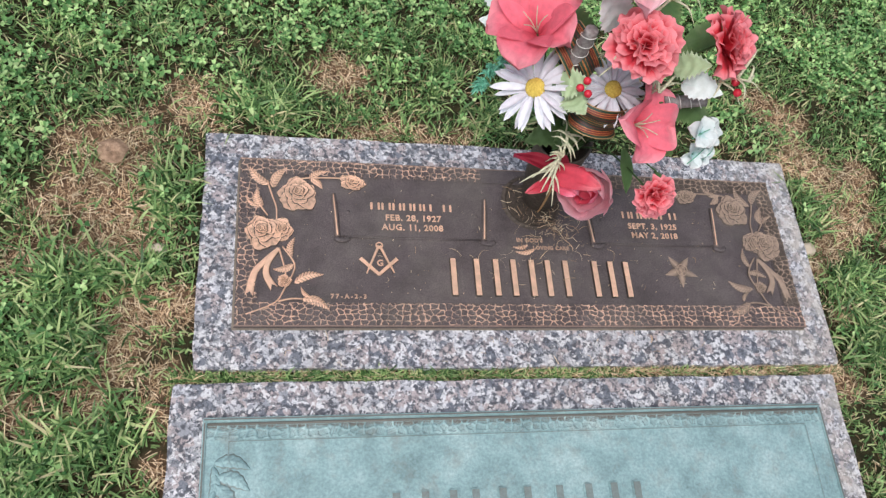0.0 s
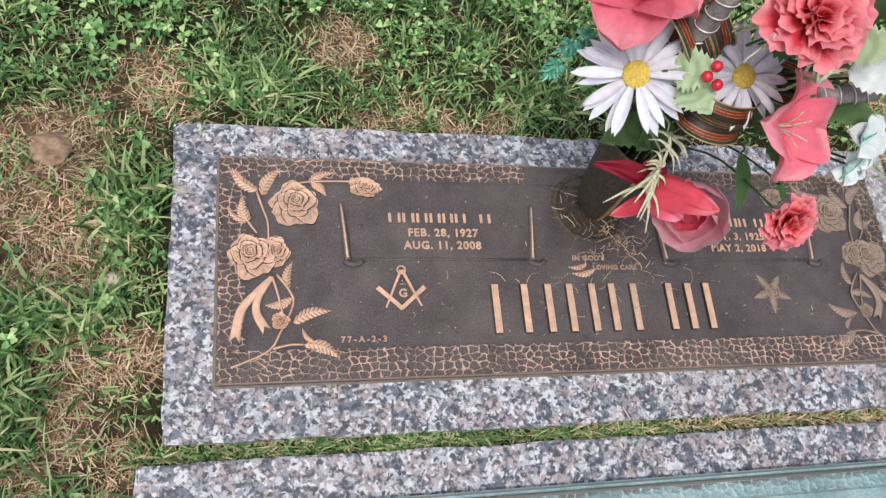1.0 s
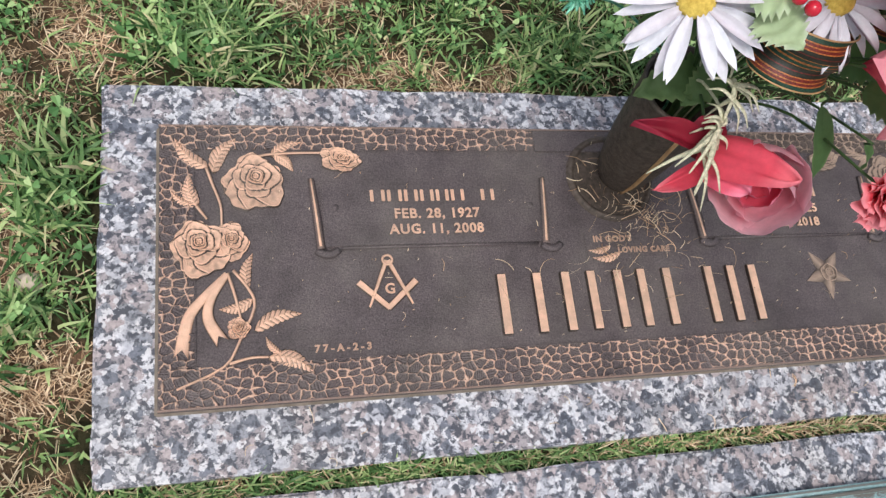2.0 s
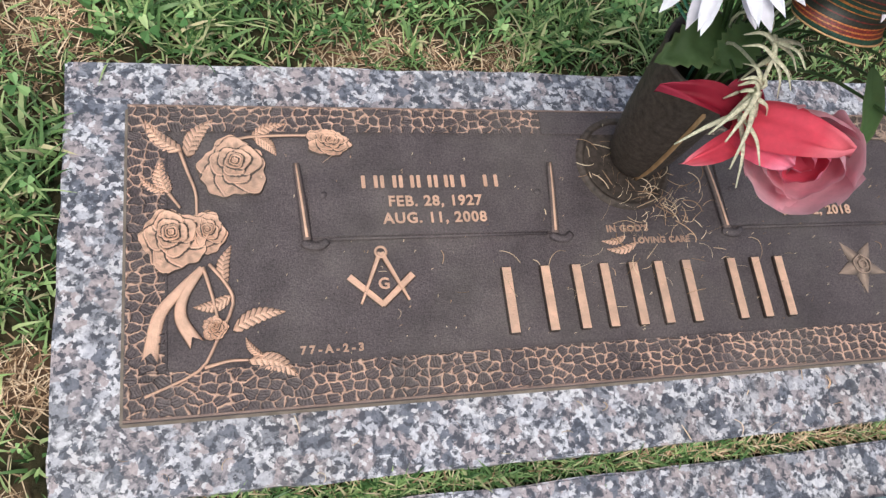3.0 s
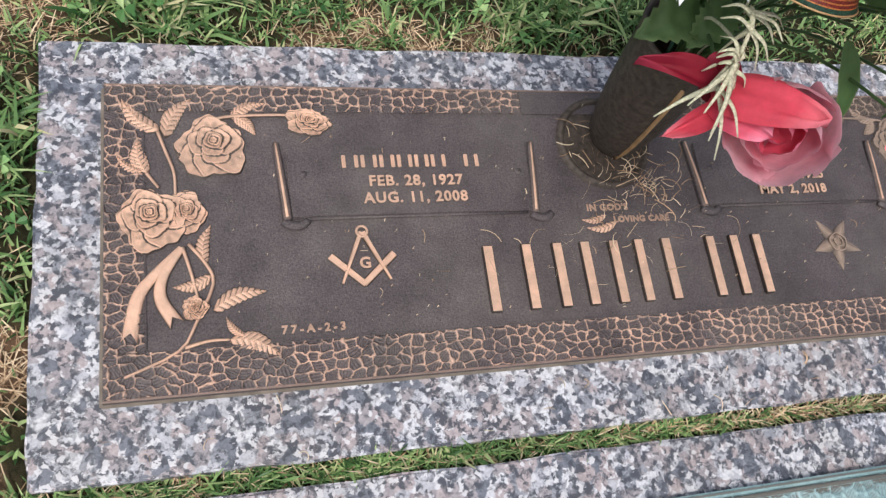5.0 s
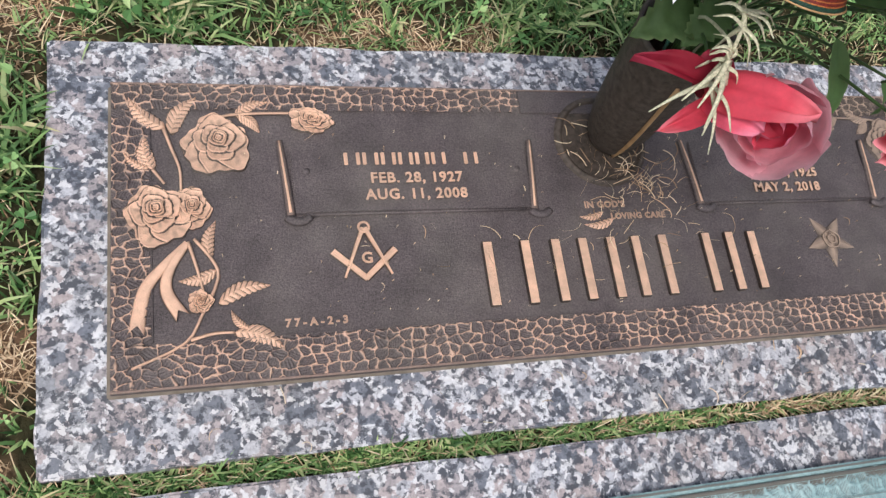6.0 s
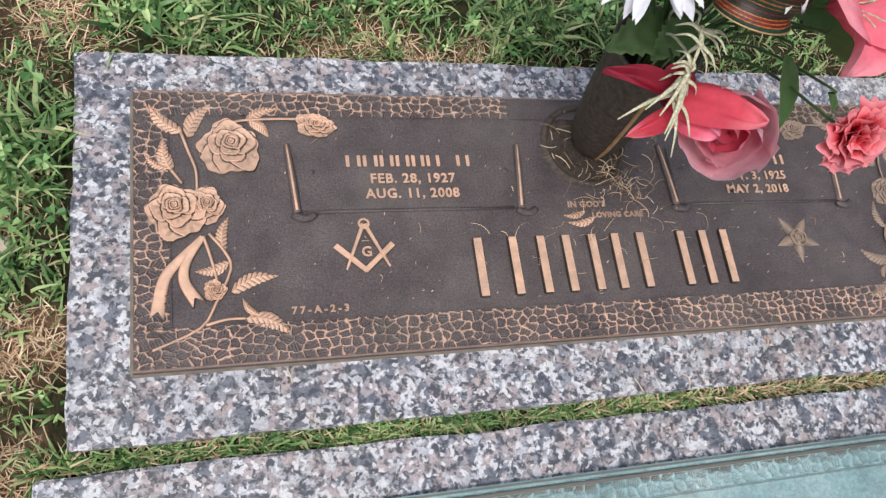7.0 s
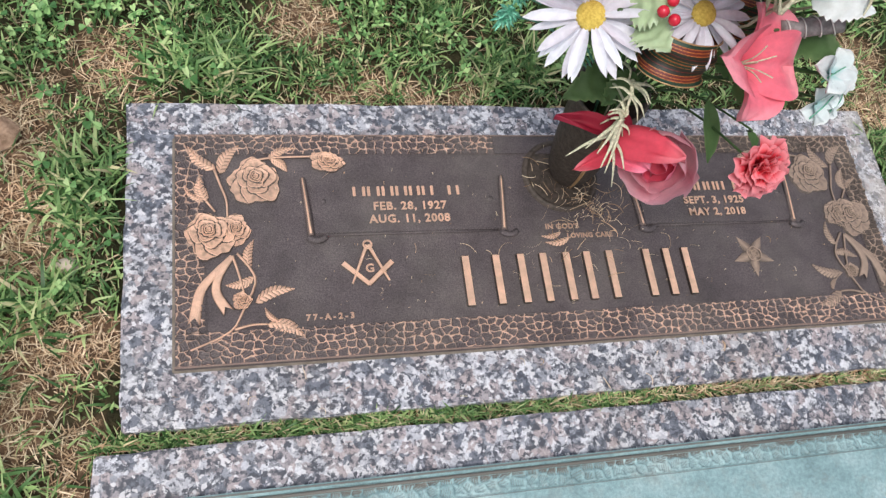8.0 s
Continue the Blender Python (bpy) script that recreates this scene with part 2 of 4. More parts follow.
def from_bmesh(name, bm, material, smooth=False, worn=None):
    me = bpy.data.meshes.new(name)
    bm.to_mesh(me)
    bm.free()
    me.materials.append(material)
    if smooth:
        me.shade_smooth()
    if worn is not None:
        a = me.attributes.new("worn", "FLOAT", "POINT")
        high = max(v.co.z for v in me.vertices)
        a.data.foreach_set("value", np.array([worn if v.co.z > high - 0.0006 else worn * 0.2 for v in me.vertices], np.float32))
    return me


def box(name, x0, x1, y0, y1, z0, z1, material, bevel=0.001, worn=None, cuts=0, rough=0.0):
    bm = bmesh.new()
    bmesh.ops.create_cube(bm, size=1.0)
    for v in bm.verts:
        v.co = Vector(((x0 + x1) / 2 + v.co.x * (x1 - x0), (y0 + y1) / 2 + v.co.y * (y1 - y0), (z0 + z1) / 2 + v.co.z * (z1 - z0)))
    if bevel:
        bmesh.ops.bevel(bm, geom=bm.edges[:], offset=bevel, segments=2, affect="EDGES")
    if cuts:
        bmesh.ops.subdivide_edges(bm, edges=[e for e in bm.edges if e.calc_length() > 0.05], cuts=cuts, use_grid_fill=True)
        for v in bm.verts:
            k = noise.noise_vector(v.co * 25.0) * rough
            if v.co.z < z1 - 0.0005:
                v.co += Vector((k.x, k.y, 0))
            else:
                edge = min(v.co.x - x0, x1 - v.co.x, v.co.y - y0, y1 - v.co.y)
                if edge < 0.004:
                    v.co += Vector((k.x * 0.6, k.y * 0.6, 0))
    return from_bmesh(name, bm, material, False, worn)


def grid_faces(nu, nv, base=0, closed=False):
    f = []
    for i in range(nu - 1):
        for j in range(nv if closed else nv - 1):
            k = (j + 1) % nv
            f.append((base + i * nv + j, base + i * nv + k, base + (i + 1) * nv + k, base + (i + 1) * nv + j))
    return f


def spline(points, n):
    p = np.array(points, float)
    if len(p) == 2:
        s = np.linspace(0, 1, n)[:, None]
        return p[0] * (1 - s) + p[1] * s
    q = np.vstack([2 * p[0] - p[1], p, 2 * p[-1] - p[-2]])
    out = []
    for t in np.linspace(0, len(p) - 1 - 1e-9, n):
        i, f = int(t), t - int(t)
        a, b, c, d = q[i:i + 4]
        out.append(0.5 * (2 * b + (c - a) * f + (2 * a - 5 * b + 4 * c - d) * f * f + (3 * b - a - 3 * c + d) * f ** 3))
    return np.array(out)


def tube(name, points, r0, r1, material, n=14, sides=7, flat=1.0, worn=None):
    c = spline(points, n)
    v = []
    for i, p in enumerate(c):
        d = c[min(i + 1, n - 1)] - c[max(i - 1, 0)]
        d = d / (np.linalg.norm(d) + 1e-9)
        ref = np.array((0, 0, 1.0)) if abs(d[2]) < 0.9 else np.array((1.0, 0, 0))
        s = np.cross(d, ref)
        s /= np.linalg.norm(s)
        u = np.cross(s, d)
        r = r0 + (r1 - r0) * i / (n - 1)
        for k in range(sides):
            a = 2 * math.pi * k / sides
            v.append(p + s * r * math.cos(a) + u * r * flat * math.sin(a))
    f = grid_faces(n, sides, 0, True)
    f += [tuple(range(sides - 1, -1, -1)), tuple(range((n - 1) * sides, n * sides))]
    extra = {} if worn is None else {"worn": np.tile([worn * min(1.15, max(0, 0.35 + 1.1 * math.sin(2 * math.pi * k / sides))) for k in range(sides)], n)}
    return mesh(name, v, f, material, True, **extra)


def text_mesh(name, words, size, material, depth, worn, spacing=1.12):
    cu = bpy.data.curves.new(name, "FONT")
    cu.body, cu.size, cu.extrude, cu.bevel_depth = words, size, depth, 0.00025
    cu.align_x, cu.align_y, cu.space_character, cu.offset = "CENTER", "CENTER", spacing, 0.00022
    cu.resolution_u = 3
    ob = new(name, cu)
    bpy.context.view_layer.update()
    me = bpy.data.meshes.new_from_object(ob.evaluated_get(bpy.context.evaluated_depsgraph_get()))
    bpy.data.objects.remove(ob)
    bpy.data.curves.remove(cu)
    me.materials.clear()
    me.materials.append(material)
    a = me.attributes.new("worn", "FLOAT", "POINT")
    tops = np.array([v.co.z for v in me.vertices])
    a.data.foreach_set("value", np.where(tops > depth * 0.5, worn, 0.0).astype(np.float32))
    return me


def facing(at, way, spin=0.0, scale=1.0):
    q = Vector(way).normalized().to_track_quat("Z", "Y")
    return Matrix.LocRotScale(Vector(at), q, (scale,) * 3) @ Matrix.Rotation(spin, 4, "Z")


# ---------------------------------------------------------------- ground
rng = np.random.default_rng(7)
BARE = [(-0.784, 0.335, 0.09), (-0.837, 0.369, 0.06), (-0.853, 0.261, 0.06), (-0.776, 0.241, 0.075), (-0.643, 0.459, 0.055), (-0.666, 0.484, 0.05), (-0.765, 0.184, 0.07),
        (-0.795, 0.151, 0.05), (-0.691, 0.039, 0.05), (-0.742, 0.038, 0.05), (-0.645, 0.054, 0.035), (-0.744, -0.033, 0.05), (-0.779, -0.115, 0.045), (-0.808, -0.123, 0.04),
        (-0.891, -0.131, 0.05), (-0.664, -0.078, 0.03), (-0.669, -0.236, 0.035), (-0.672, -0.145, 0.03), (-0.898, 0.126, 0.05), (-0.368, 0.565, 0.06),
        (0.681, 0.41, 0.07), (0.72, 0.367, 0.075), (0.766, 0.282, 0.07), (0.80, 0.34, 0.06), (0.80, 0.26, 0.05), (0.83, 0.38, 0.045), (0.707, 0.211, 0.05), (0.684, 0.517, 0.055), (0.63, 0.574, 0.05), (0.649, 0.143, 0.03),
        (0.685, 0.042, 0.03), (0.64, -0.108, 0.035), (-0.33, 0.415, 0.028), (-0.2, 0.42, 0.032), (-0.26, 0.44, 0.03), (-0.12, 0.415, 0.028)]
TUFTS = [(-0.857, 0.094, 0.06), (-0.789, 0.09, 0.05), (-0.719, 0.097, 0.045), (-0.817, -0.047, 0.05), (-0.815, 0.002, 0.05), (-0.892, -0.037, 0.07), (-0.732, -0.162, 0.045),
         (-0.813, -0.187, 0.06), (-0.864, -0.228, 0.06), (-0.682, 0.281, 0.055), (-0.547, 0.466, 0.05), (-0.482, 0.461, 0.055), (-0.69, 0.22, 0.035), (-0.9, -0.3, 0.1),
         (-0.06, 0.47, 0.045), (0.02, 0.475, 0.045), (0.10, 0.46, 0.04), (0.665, 0.307, 0.04), (0.669, 0.251, 0.035), (0.644, 0.344, 0.03), (0.72, 0.10, 0.07), (0.72, -0.03, 0.07)]


def field_of(spots, x, y):
    f = np.zeros_like(x)
    for a, b, r in spots:
        f = np.maximum(f, np.exp(-((x - a) ** 2 + (y - b) ** 2) / (r * r) * 0.65))
    return f


def wobble(x, y):
    return (np.sin(x * 31 + 1.7 * np.sin(y * 23)) + np.sin(y * 37 + 1.3 * np.sin(x * 29 + 1)) + np.sin((x + y) * 61)) / 6


def bareness(x, y):
    return np.clip((field_of(BARE, x, y) + 0.45 * wobble(x, y) + 0.15 * wobble(x * 2.7, y * 2.7) - 0.28) * 1.9, 0, 1)


def ground_height(x, y):
    z = -0.004 + 0.005 * wobble(x * 0.6, y * 0.6) + 0.003 * wobble(x * 2.3 + 5, y * 2.3)
    z = z + 0.004 * wobble(x * 5 + 2, y * 5) - 0.006 * bareness(x, y)
    d = np.hypot(x + 0.786, y - 0.347)
    return z + 0.012 * np.exp(-(d / 0.035) ** 2)


def build_ground():
    fine = np.arange(-1.5, 1.9, 0.016)
    far = np.array([2.3, 3, 4.5, 8, 16, 40, 120, 400.0])
    xs = np.concatenate([-far[::-1], fine, far])
    yf = np.arange(-0.9, 1.7, 0.016)
    ys = np.concatenate([-far[::-1] + 0.7, yf, far])
    X, Y = np.meshgrid(xs, ys, indexing="ij")
    Z = ground_height(X, Y)
    Z[np.hypot(X, Y) > 2.2] = -0.004
    for x0, x1, y0, y1 in SLABS:
        Z[(X > x0 + 0.01) & (X < x1 - 0.01) & (Y > y0 + 0.01) & (Y < y1 - 0.01)] = -0.03
    v = np.stack([X, Y, Z], -1).reshape(-1, 3)
    b = bareness(X, Y)
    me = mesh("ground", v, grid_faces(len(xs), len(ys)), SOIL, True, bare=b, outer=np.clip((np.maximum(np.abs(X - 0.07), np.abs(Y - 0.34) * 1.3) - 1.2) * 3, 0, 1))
    tagged(new("ground", me), "uneven turf soil with dry thatch, coloured shade-dark under grass, and bare brown patches", "ground", kind="structure")


SLABS = [(-0.622, 0.622, -0.072, 0.395), (-0.651, 0.597, -0.56, -0.094)]
build_ground()


def on_slab(x, y, m=0.0):
    hit = np.zeros(x.shape, bool)
    for x0, x1, y0, y1 in SLABS:
        hit |= (x > x0 + m) & (x < x1 - m) & (y > y0 + m) & (y < y1 - m)
    return hit


def blades(name, x, y, h, w, lean, material, label, flat=0.0, z=None, away=None):
    """Many bent, tapering blades in one mesh."""
    n = len(x)
    a = rng.uniform(0, 2 * math.pi, n) if away is None else away + rng.normal(0, 0.7, n)
    d = np.stack([np.cos(a), np.sin(a)], -1)
    side = np.stack([-d[:, 1], d[:, 0]], -1)
    z0 = (ground_height(x, y) if z is None else z) - 0.002
    twist = rng.uniform(-0.6, 0.6, n)
    V = np.zeros((n, 7, 3))
    for k, s in enumerate((0.0, 0.4, 0.75, 1.0)):
        out = h * lean * s ** 1.5
        up = h * s * (1 - 0.45 * lean * s) * (1 - flat)
        cx, cy, cz = x + d[:, 0] * out, y + d[:, 1] * out, z0 + up + 0.002
        ww = w * (1.0, 0.9, 0.6, 0.0)[k] / 2
        if k < 3:
            for q, sg in ((0, -1), (1, 1)):
                V[:, 2 * k + q] = np.stack([cx + sg * side[:, 0] * ww, cy + sg * side[:, 1] * ww, cz + sg * twist * ww], -1)
        else:
            V[:, 6] = np.stack([cx, cy, cz], -1)
    base = np.arange(n)[:, None] * 7
    F = [tuple(r) for r in np.concatenate([base + np.array([[0, 1, 3, 2]]), base + np.array([[2, 3, 5, 4]])]).tolist()]
    F += [tuple(r) for r in (base + np.array([[4, 5, 6]])).tolist()]
    me = bpy.data.meshes.new(name)
    me.from_pydata(V.reshape(-1, 3).tolist(), [], F)
    me.materials.append(material)
    me.shade_smooth()
    return tagged(new(name, me), label, "grass", kind="stuff")


def scatter(n, x0=-1.6, x1=1.75, y0=-0.85, y1=1.55):
    """Random places, thinning out raggedly towards the edges of the dense lawn."""
    x, y = rng.uniform(x0, x1, n), rng.uniform(y0, y1, n)
    rim = np.minimum(np.minimum(x - x0, x1 - x), np.minimum(y - y0, y1 - y))
    k = rng.random(n) < np.clip(rim / 0.5 + 0.25 * wobble(x * 0.3, y * 0.3), 0, 1)
    return x[k], y[k]


def clumped(x, y, share, spread, count):
    """Draws a share of the places towards random clump centres; returns them and the way out of each clump."""
    cx, cy = scatter(count)
    away = rng.uniform(0, 2 * math.pi, len(x))
    pick = rng.random(len(x)) < share
    k = rng.integers(0, len(cx), pick.sum())
    dx, dy = rng.normal(0, spread, pick.sum()), rng.normal(0, spread, pick.sum())
    x[pick], y[pick], away[pick] = cx[k] + dx, cy[k] + dy, np.arctan2(dy, dx)
    return x, y, away


def build_lawn():
    x, y = scatter(190000)
    x, y, away = clumped(x, y, 0.72, 0.011, 7800)
    b = bareness(x, y)
    keep = ~on_slab(x, y, -0.004) & (rng.random(len(x)) < np.clip(0.96 - 0.86 * b + 0.5 * wobble(x * 1.7, y * 1.7), 0.10, 1))
    x, y, away = x[keep], y[keep], away[keep]
    n = len(x)
    near = np.exp(-np.maximum(0, np.minimum(np.abs(y - 0.395), np.abs(np.abs(x) - 0.622))) * 30)
    h = rng.uniform(0.010, 0.034, n) * (1 - 0.35 * near)
    blades("lawn_grass", x, y, h, rng.uniform(0.0016, 0.0044, n), rng.uniform(0.35, 1.3, n), GRASS, "short green lawn grass in bent-bladed clumps", 0.0, None, away)
    px, py, ph = [], [], []
    for a, c, r in TUFTS:
        k = int(5800 * r * r * 9)
        px.append(rng.normal(a, r * 0.5, k)), py.append(rng.normal(c, r * 0.5, k)), ph.append(rng.uniform(0.018, 0.058, k))
    x, y, h = np.concatenate(px), np.concatenate(py), np.concatenate(ph)
    k = ~on_slab(x, y, -0.006)
    x, y, h = x[k], y[k], h[k]
    blades("grass_tufts", x, y, h, rng.uniform(0.0025, 0.0062, len(x)), rng.uniform(0.55, 1.25, len(x)), GRASS, "longer green grass tufts beside the markers")
    x, y = scatter(255000)
    b = bareness(x, y)
    k = ~on_slab(x, y, -0.004) & (rng.random(len(x)) < np.clip(0.16 - 0.08 * (y > 0.55) + 0.8 * b + 0.3 * wobble(x * 0.9 + 3, y * 0.9), 0.04, 1))
    x, y = x[k], y[k]
    n = len(x)
    blades("dry_straw", x, y, rng.uniform(0.008, 0.036, n), rng.uniform(0.0007, 0.0021, n), rng.uniform(0.7, 1.2, n), STRAW, "dry tan straw and dead grass on bare soil", 0.6)
    x, y = rng.normal(0.07, 1.9, 80000), rng.normal(0.34, 1.7, 80000)
    k = rng.random(len(x)) < np.clip((np.maximum(np.abs(x - 0.07), np.abs(y - 0.34) + 0.45) - 1.1) * 2.5, 0, 1)
    x, y = x[k], y[k]
    n = len(x)
    blades("outer_grass", x, y, rng.uniform(0.015, 0.045, n), rng.uniform(0.004, 0.009, n), rng.uniform(0.4, 1.3, n), GRASS, "green lawn grass further from the markers")
    x, y = scatter(90000, -1.05, 1.1, -0.45, 0.75)
    k = ~on_slab(x, y, -0.003) & (np.hypot(x + 0.786, y - 0.347) > 0.022) & (rng.random(len(x)) < np.clip(bareness(x, y) * 1.2 - 0.15, 0, 1))
    x, y = x[k], y[k]
    n = len(x)
    blades("straw_mat", x, y, rng.uniform(0.006, 0.026, n), rng.uniform(0.0006, 0.0017, n), rng.uniform(0.6, 1.2, n), STRAW, "matted dry thatch over the bare patches", 0.45)
    # the strip of turf between the two markers
    n = 3600
    x = rng.uniform(-0.66, 0.63, n)
    y = -0.083 + rng.normal(0, 0.0055, n) + 0.002 * np.sin(x * 41)
    dry = np.clip((x + 0.25) * 1.3, 0.18, 0.8)
    g = rng.random(n) > dry
    h = rng.uniform(0.014, 0.036, n)
    blades("joint_grass", x[g], y[g], h[g], rng.uniform(0.0012, 0.0030, g.sum()), rng.uniform(0.4, 1.2, g.sum()), GRASS, "thin strip of grass between two granite bases", 0.0, np.full(g.sum(), -0.010))
    blades("joint_straw", x[~g], y[~g], h[~g], rng.uniform(0.0008, 0.002, (~g).sum()), rng.uniform(0.5, 1.1, (~g).sum()), STRAW, "dry grass in the joint between two granite bases", 0.2, np.full((~g).sum(), -0.006))


def build_clover():
    """Three heart-shaped leaflets on a thin stalk, many in one mesh."""
    x, y = scatter(64000)
    dens = np.clip((y - 0.42) * 3.5, 0, 1) + np.clip((np.abs(x) - 0.78) * 5, 0, 1) * 0.75 + 0.10
    dens = dens * (0.22 + 1.25 * (wobble(x * 0.5 + 2, y * 0.5) + 0.25)) * (1 - bareness(x, y))
    k = ~on_slab(x, y, -0.014) & (rng.random(len(x)) < dens)
    x, y = x[k], y[k]
    V, F = [], []
    shape = np.array([(0, 0), (0.45, 0.32), (0.85, 0.42), (1.0, 0.2), (0.9, 0.0), (1.0, -0.2), (0.85, -0.42), (0.45, -0.32)])
    lift = np.array([0, 0.12, 0.14, 0.06, -0.02, 0.06, 0.14, 0.12])
    for px, py in zip(x, y):
        r, a0 = random.uniform(0.004, 0.0125), random.uniform(0, 6.28)
        h = random.uniform(0.014, 0.036)
        z = float(ground_height(np.array(px), np.array(py))) + h
        tx, ty = random.gauss(0, 0.4), random.gauss(0, 0.4)
        for i in range(3):
            a = a0 + i * 2.094 + random.uniform(-0.15, 0.15)
            c, s = math.cos(a), math.sin(a)
            b = len(V)
            for (u, w), l in zip(shape * r, lift * r):
                X, Y = u * c - w * s, u * s + w * c
                V.append((px + X, py + Y, z + l + tx * X + ty * Y))
            F.append((b, b + 1, b + 2, b + 3, b + 4))
            F.append((b, b + 4, b + 5, b + 6, b + 7))
    me = bpy.data.meshes.new("clover")
    me.from_pydata(V, [], F)
    me.materials.append(CLOVER)
    tagged(new("clover", me), "bright green three-leaf clover in the lawn", "clover", kind="stuff")


build_lawn()
build_clover()


def pebble_mesh(r):
    bm = bmesh.new()
    bmesh.ops.create_icosphere(bm, subdivisions=2, radius=r)
    for v in bm.verts:
        v.co = Vector((v.co.x * 1.3, v.co.y, v.co.z * 0.6)) * (1 + 0.2 * noise.noise(v.co * 60))
    return from_bmesh("pebble", bm, STONE, True)


for px, py, r in ((-0.692, 0.154, 0.012), (0.642, 0.189, 0.016)):
    tagged(new("pebble", pebble_mesh(r)), "small pale brown stone on the bare soil", "stone").location = (px, py, float(ground_height(np.array(px), np.array(py))) + r * 0.3)


def soil_mound(px, py, r):
    n = 28
    v, f = [], []
    for i in range(10):
        q = i / 9
        for j in range(n):
            a = 2 * math.pi * j / n
            rr = r * q * (1 + 0.12 * noise.noise(Vector((math.cos(a) * 2, math.sin(a) * 2, 3))))
            z = 0.011 * (1 - q * q) - 0.006 * math.exp(-(q / 0.3) ** 2) + 0.0025 * noise.noise(Vector((rr * math.cos(a), rr * math.sin(a), 0)) * 170)
            v.append((rr * math.cos(a), rr * math.sin(a), z))
    me = mesh("soil_mound", v, grid_faces(10, n, 0, True), CRUMB)
    tagged(new("soil_mound", me), "small crumbly brown soil mound in dry thatch", "soil mound").location = (px, py, float(ground_height(np.array(px), np.array(py))) + 0.004)


soil_mound(-0.786, 0.347, 0.027)


# ---------------------------------------------------------------- markers
def granite_base(rect, label):
    x0, x1, y0, y1 = rect
    me = box("granite_base", x0, x1, y0, y1, -0.09, 0.0145, GRANITE, 0.0025, None, 30, 0.004)
    return tagged(new("granite_base", me), label, "granite base")


granite_base(SLABS[0], "grey, white and black speckled granite base set in turf")
granite_base(SLABS[1], "speckled grey granite base under a green bronze marker")

W, H = 0.557, 0.332
FZ = 0.0275                       # flat field of the plaque
marker = thing("grave_marker", "brown cast bronze plaque with roses and scroll panels", "grave marker")
part("bedding", box("bedding", -W - 0.004, W + 0.004, -0.003, H + 0.002, 0.012, 0.0185, GROUT, 0.0015), marker, "thin tan setting compound")
part("plate", box("plate", -W, W, 0.0, H, 0.017, FZ, BRONZE, 0.0012, 0.0), marker)


def pebbled(x0, x1, y0, y1, cell, step, seed, keep):
    """A cast border of pebble-like cells with raised, rubbed ridges and fine grooves."""
    xs, ys = np.arange(x0, x1 + step / 2, step), np.arange(y0, y1 + step / 2, step)
    X, Y = np.meshgrid(xs, ys, indexing="ij")
    wx = 0.00055 * (np.sin(Y * 520 + 3 * np.sin(X * 210)) + np.sin(X * 840 + Y * 330))
    wy = 0.0005 * (np.sin(X * 480 + 2 * np.sin(Y * 260)) + np.sin(Y * 910 - X * 370))
    gx, gy = (X + wx) / cell, (Y + wy) / (cell * 0.78)
    ix, iy = np.floor(gx).astype(int), np.floor(gy).astype(int)

    def rnd(a, b, k):
        s = np.sin(a * 127.1 + b * 311.7 + k * 74.7 + seed) * 43758.5453
        return s - np.floor(s)
    d1, d2, cid = np.full(X.shape, 9.0), np.full(X.shape, 9.0), np.zeros(X.shape)
    for a in (-1, 0, 1):
        for b in (-1, 0, 1):
            u, v = ix + a, iy + b
            d = np.hypot(u + 0.15 + 0.7 * rnd(u, v, 1) - gx, v + 0.15 + 0.7 * rnd(u, v, 2) - gy)
            closer = d < d1
            d2 = np.where(closer, d1, np.minimum(d2, d))
            cid = np.where(closer, rnd(u, v, 3), cid)
            d1 = np.where(closer, d, d1)
    edge = d2 - d1
    ridge = np.exp(-(edge / (0.085 + 0.08 * (0.5 + 0.5 * np.sin(X * 390 + 2 * np.sin(Y * 300))))) ** 2)
    ang = cid * 6.28
    groove = np.sin((X * np.cos(ang) + Y * np.sin(ang)) * 2 * math.pi / 0.0028 + 5 * gx)
    Z = FZ + 0.0010 + 0.0026 * ridge + 0.0004 * groove * (1 - ridge)
    rubbed = np.clip(0.85 + 0.9 * wobble(X * 1.7, Y * 1.7), 0.45, 1.1)
    worn = (1.05 * ridge * (0.68 + 0.45 * rnd(ix, iy, 4)) + (0.10 + 0.30 * groove) * (1 - ridge)) * rubbed
    inside = keep(X, Y)
    idx = np.full(X.shape, -1)
    idx[inside] = np.arange(inside.sum())
    q = inside[:-1, :-1] & inside[1:, :-1] & inside[1:, 1:] & inside[:-1, 1:]
    F = np.stack([idx[:-1, :-1][q], idx[1:, :-1][q], idx[1:, 1:][q], idx[:-1, 1:][q]], -1)
    return np.stack([X, Y, Z], -1)[inside], F, worn[inside]


def top_gap(X, Y):
    return (Y > 0.2) & (X > -0.095) & (X < 0.118)


def make_border(name, x0, x1, y0, y1, seed, parent, material=BRONZE):
    v, f, w = pebbled(x0, x1, y0, y1, 0.0132, 0.0008, seed, lambda X, Y: ~top_gap(X, Y))
    part(name, mesh(name, v, f.tolist(), material, True, worn=w), parent, "pebbled border with rubbed copper ridges" if material is BRONZE else "dusty pebbled border")


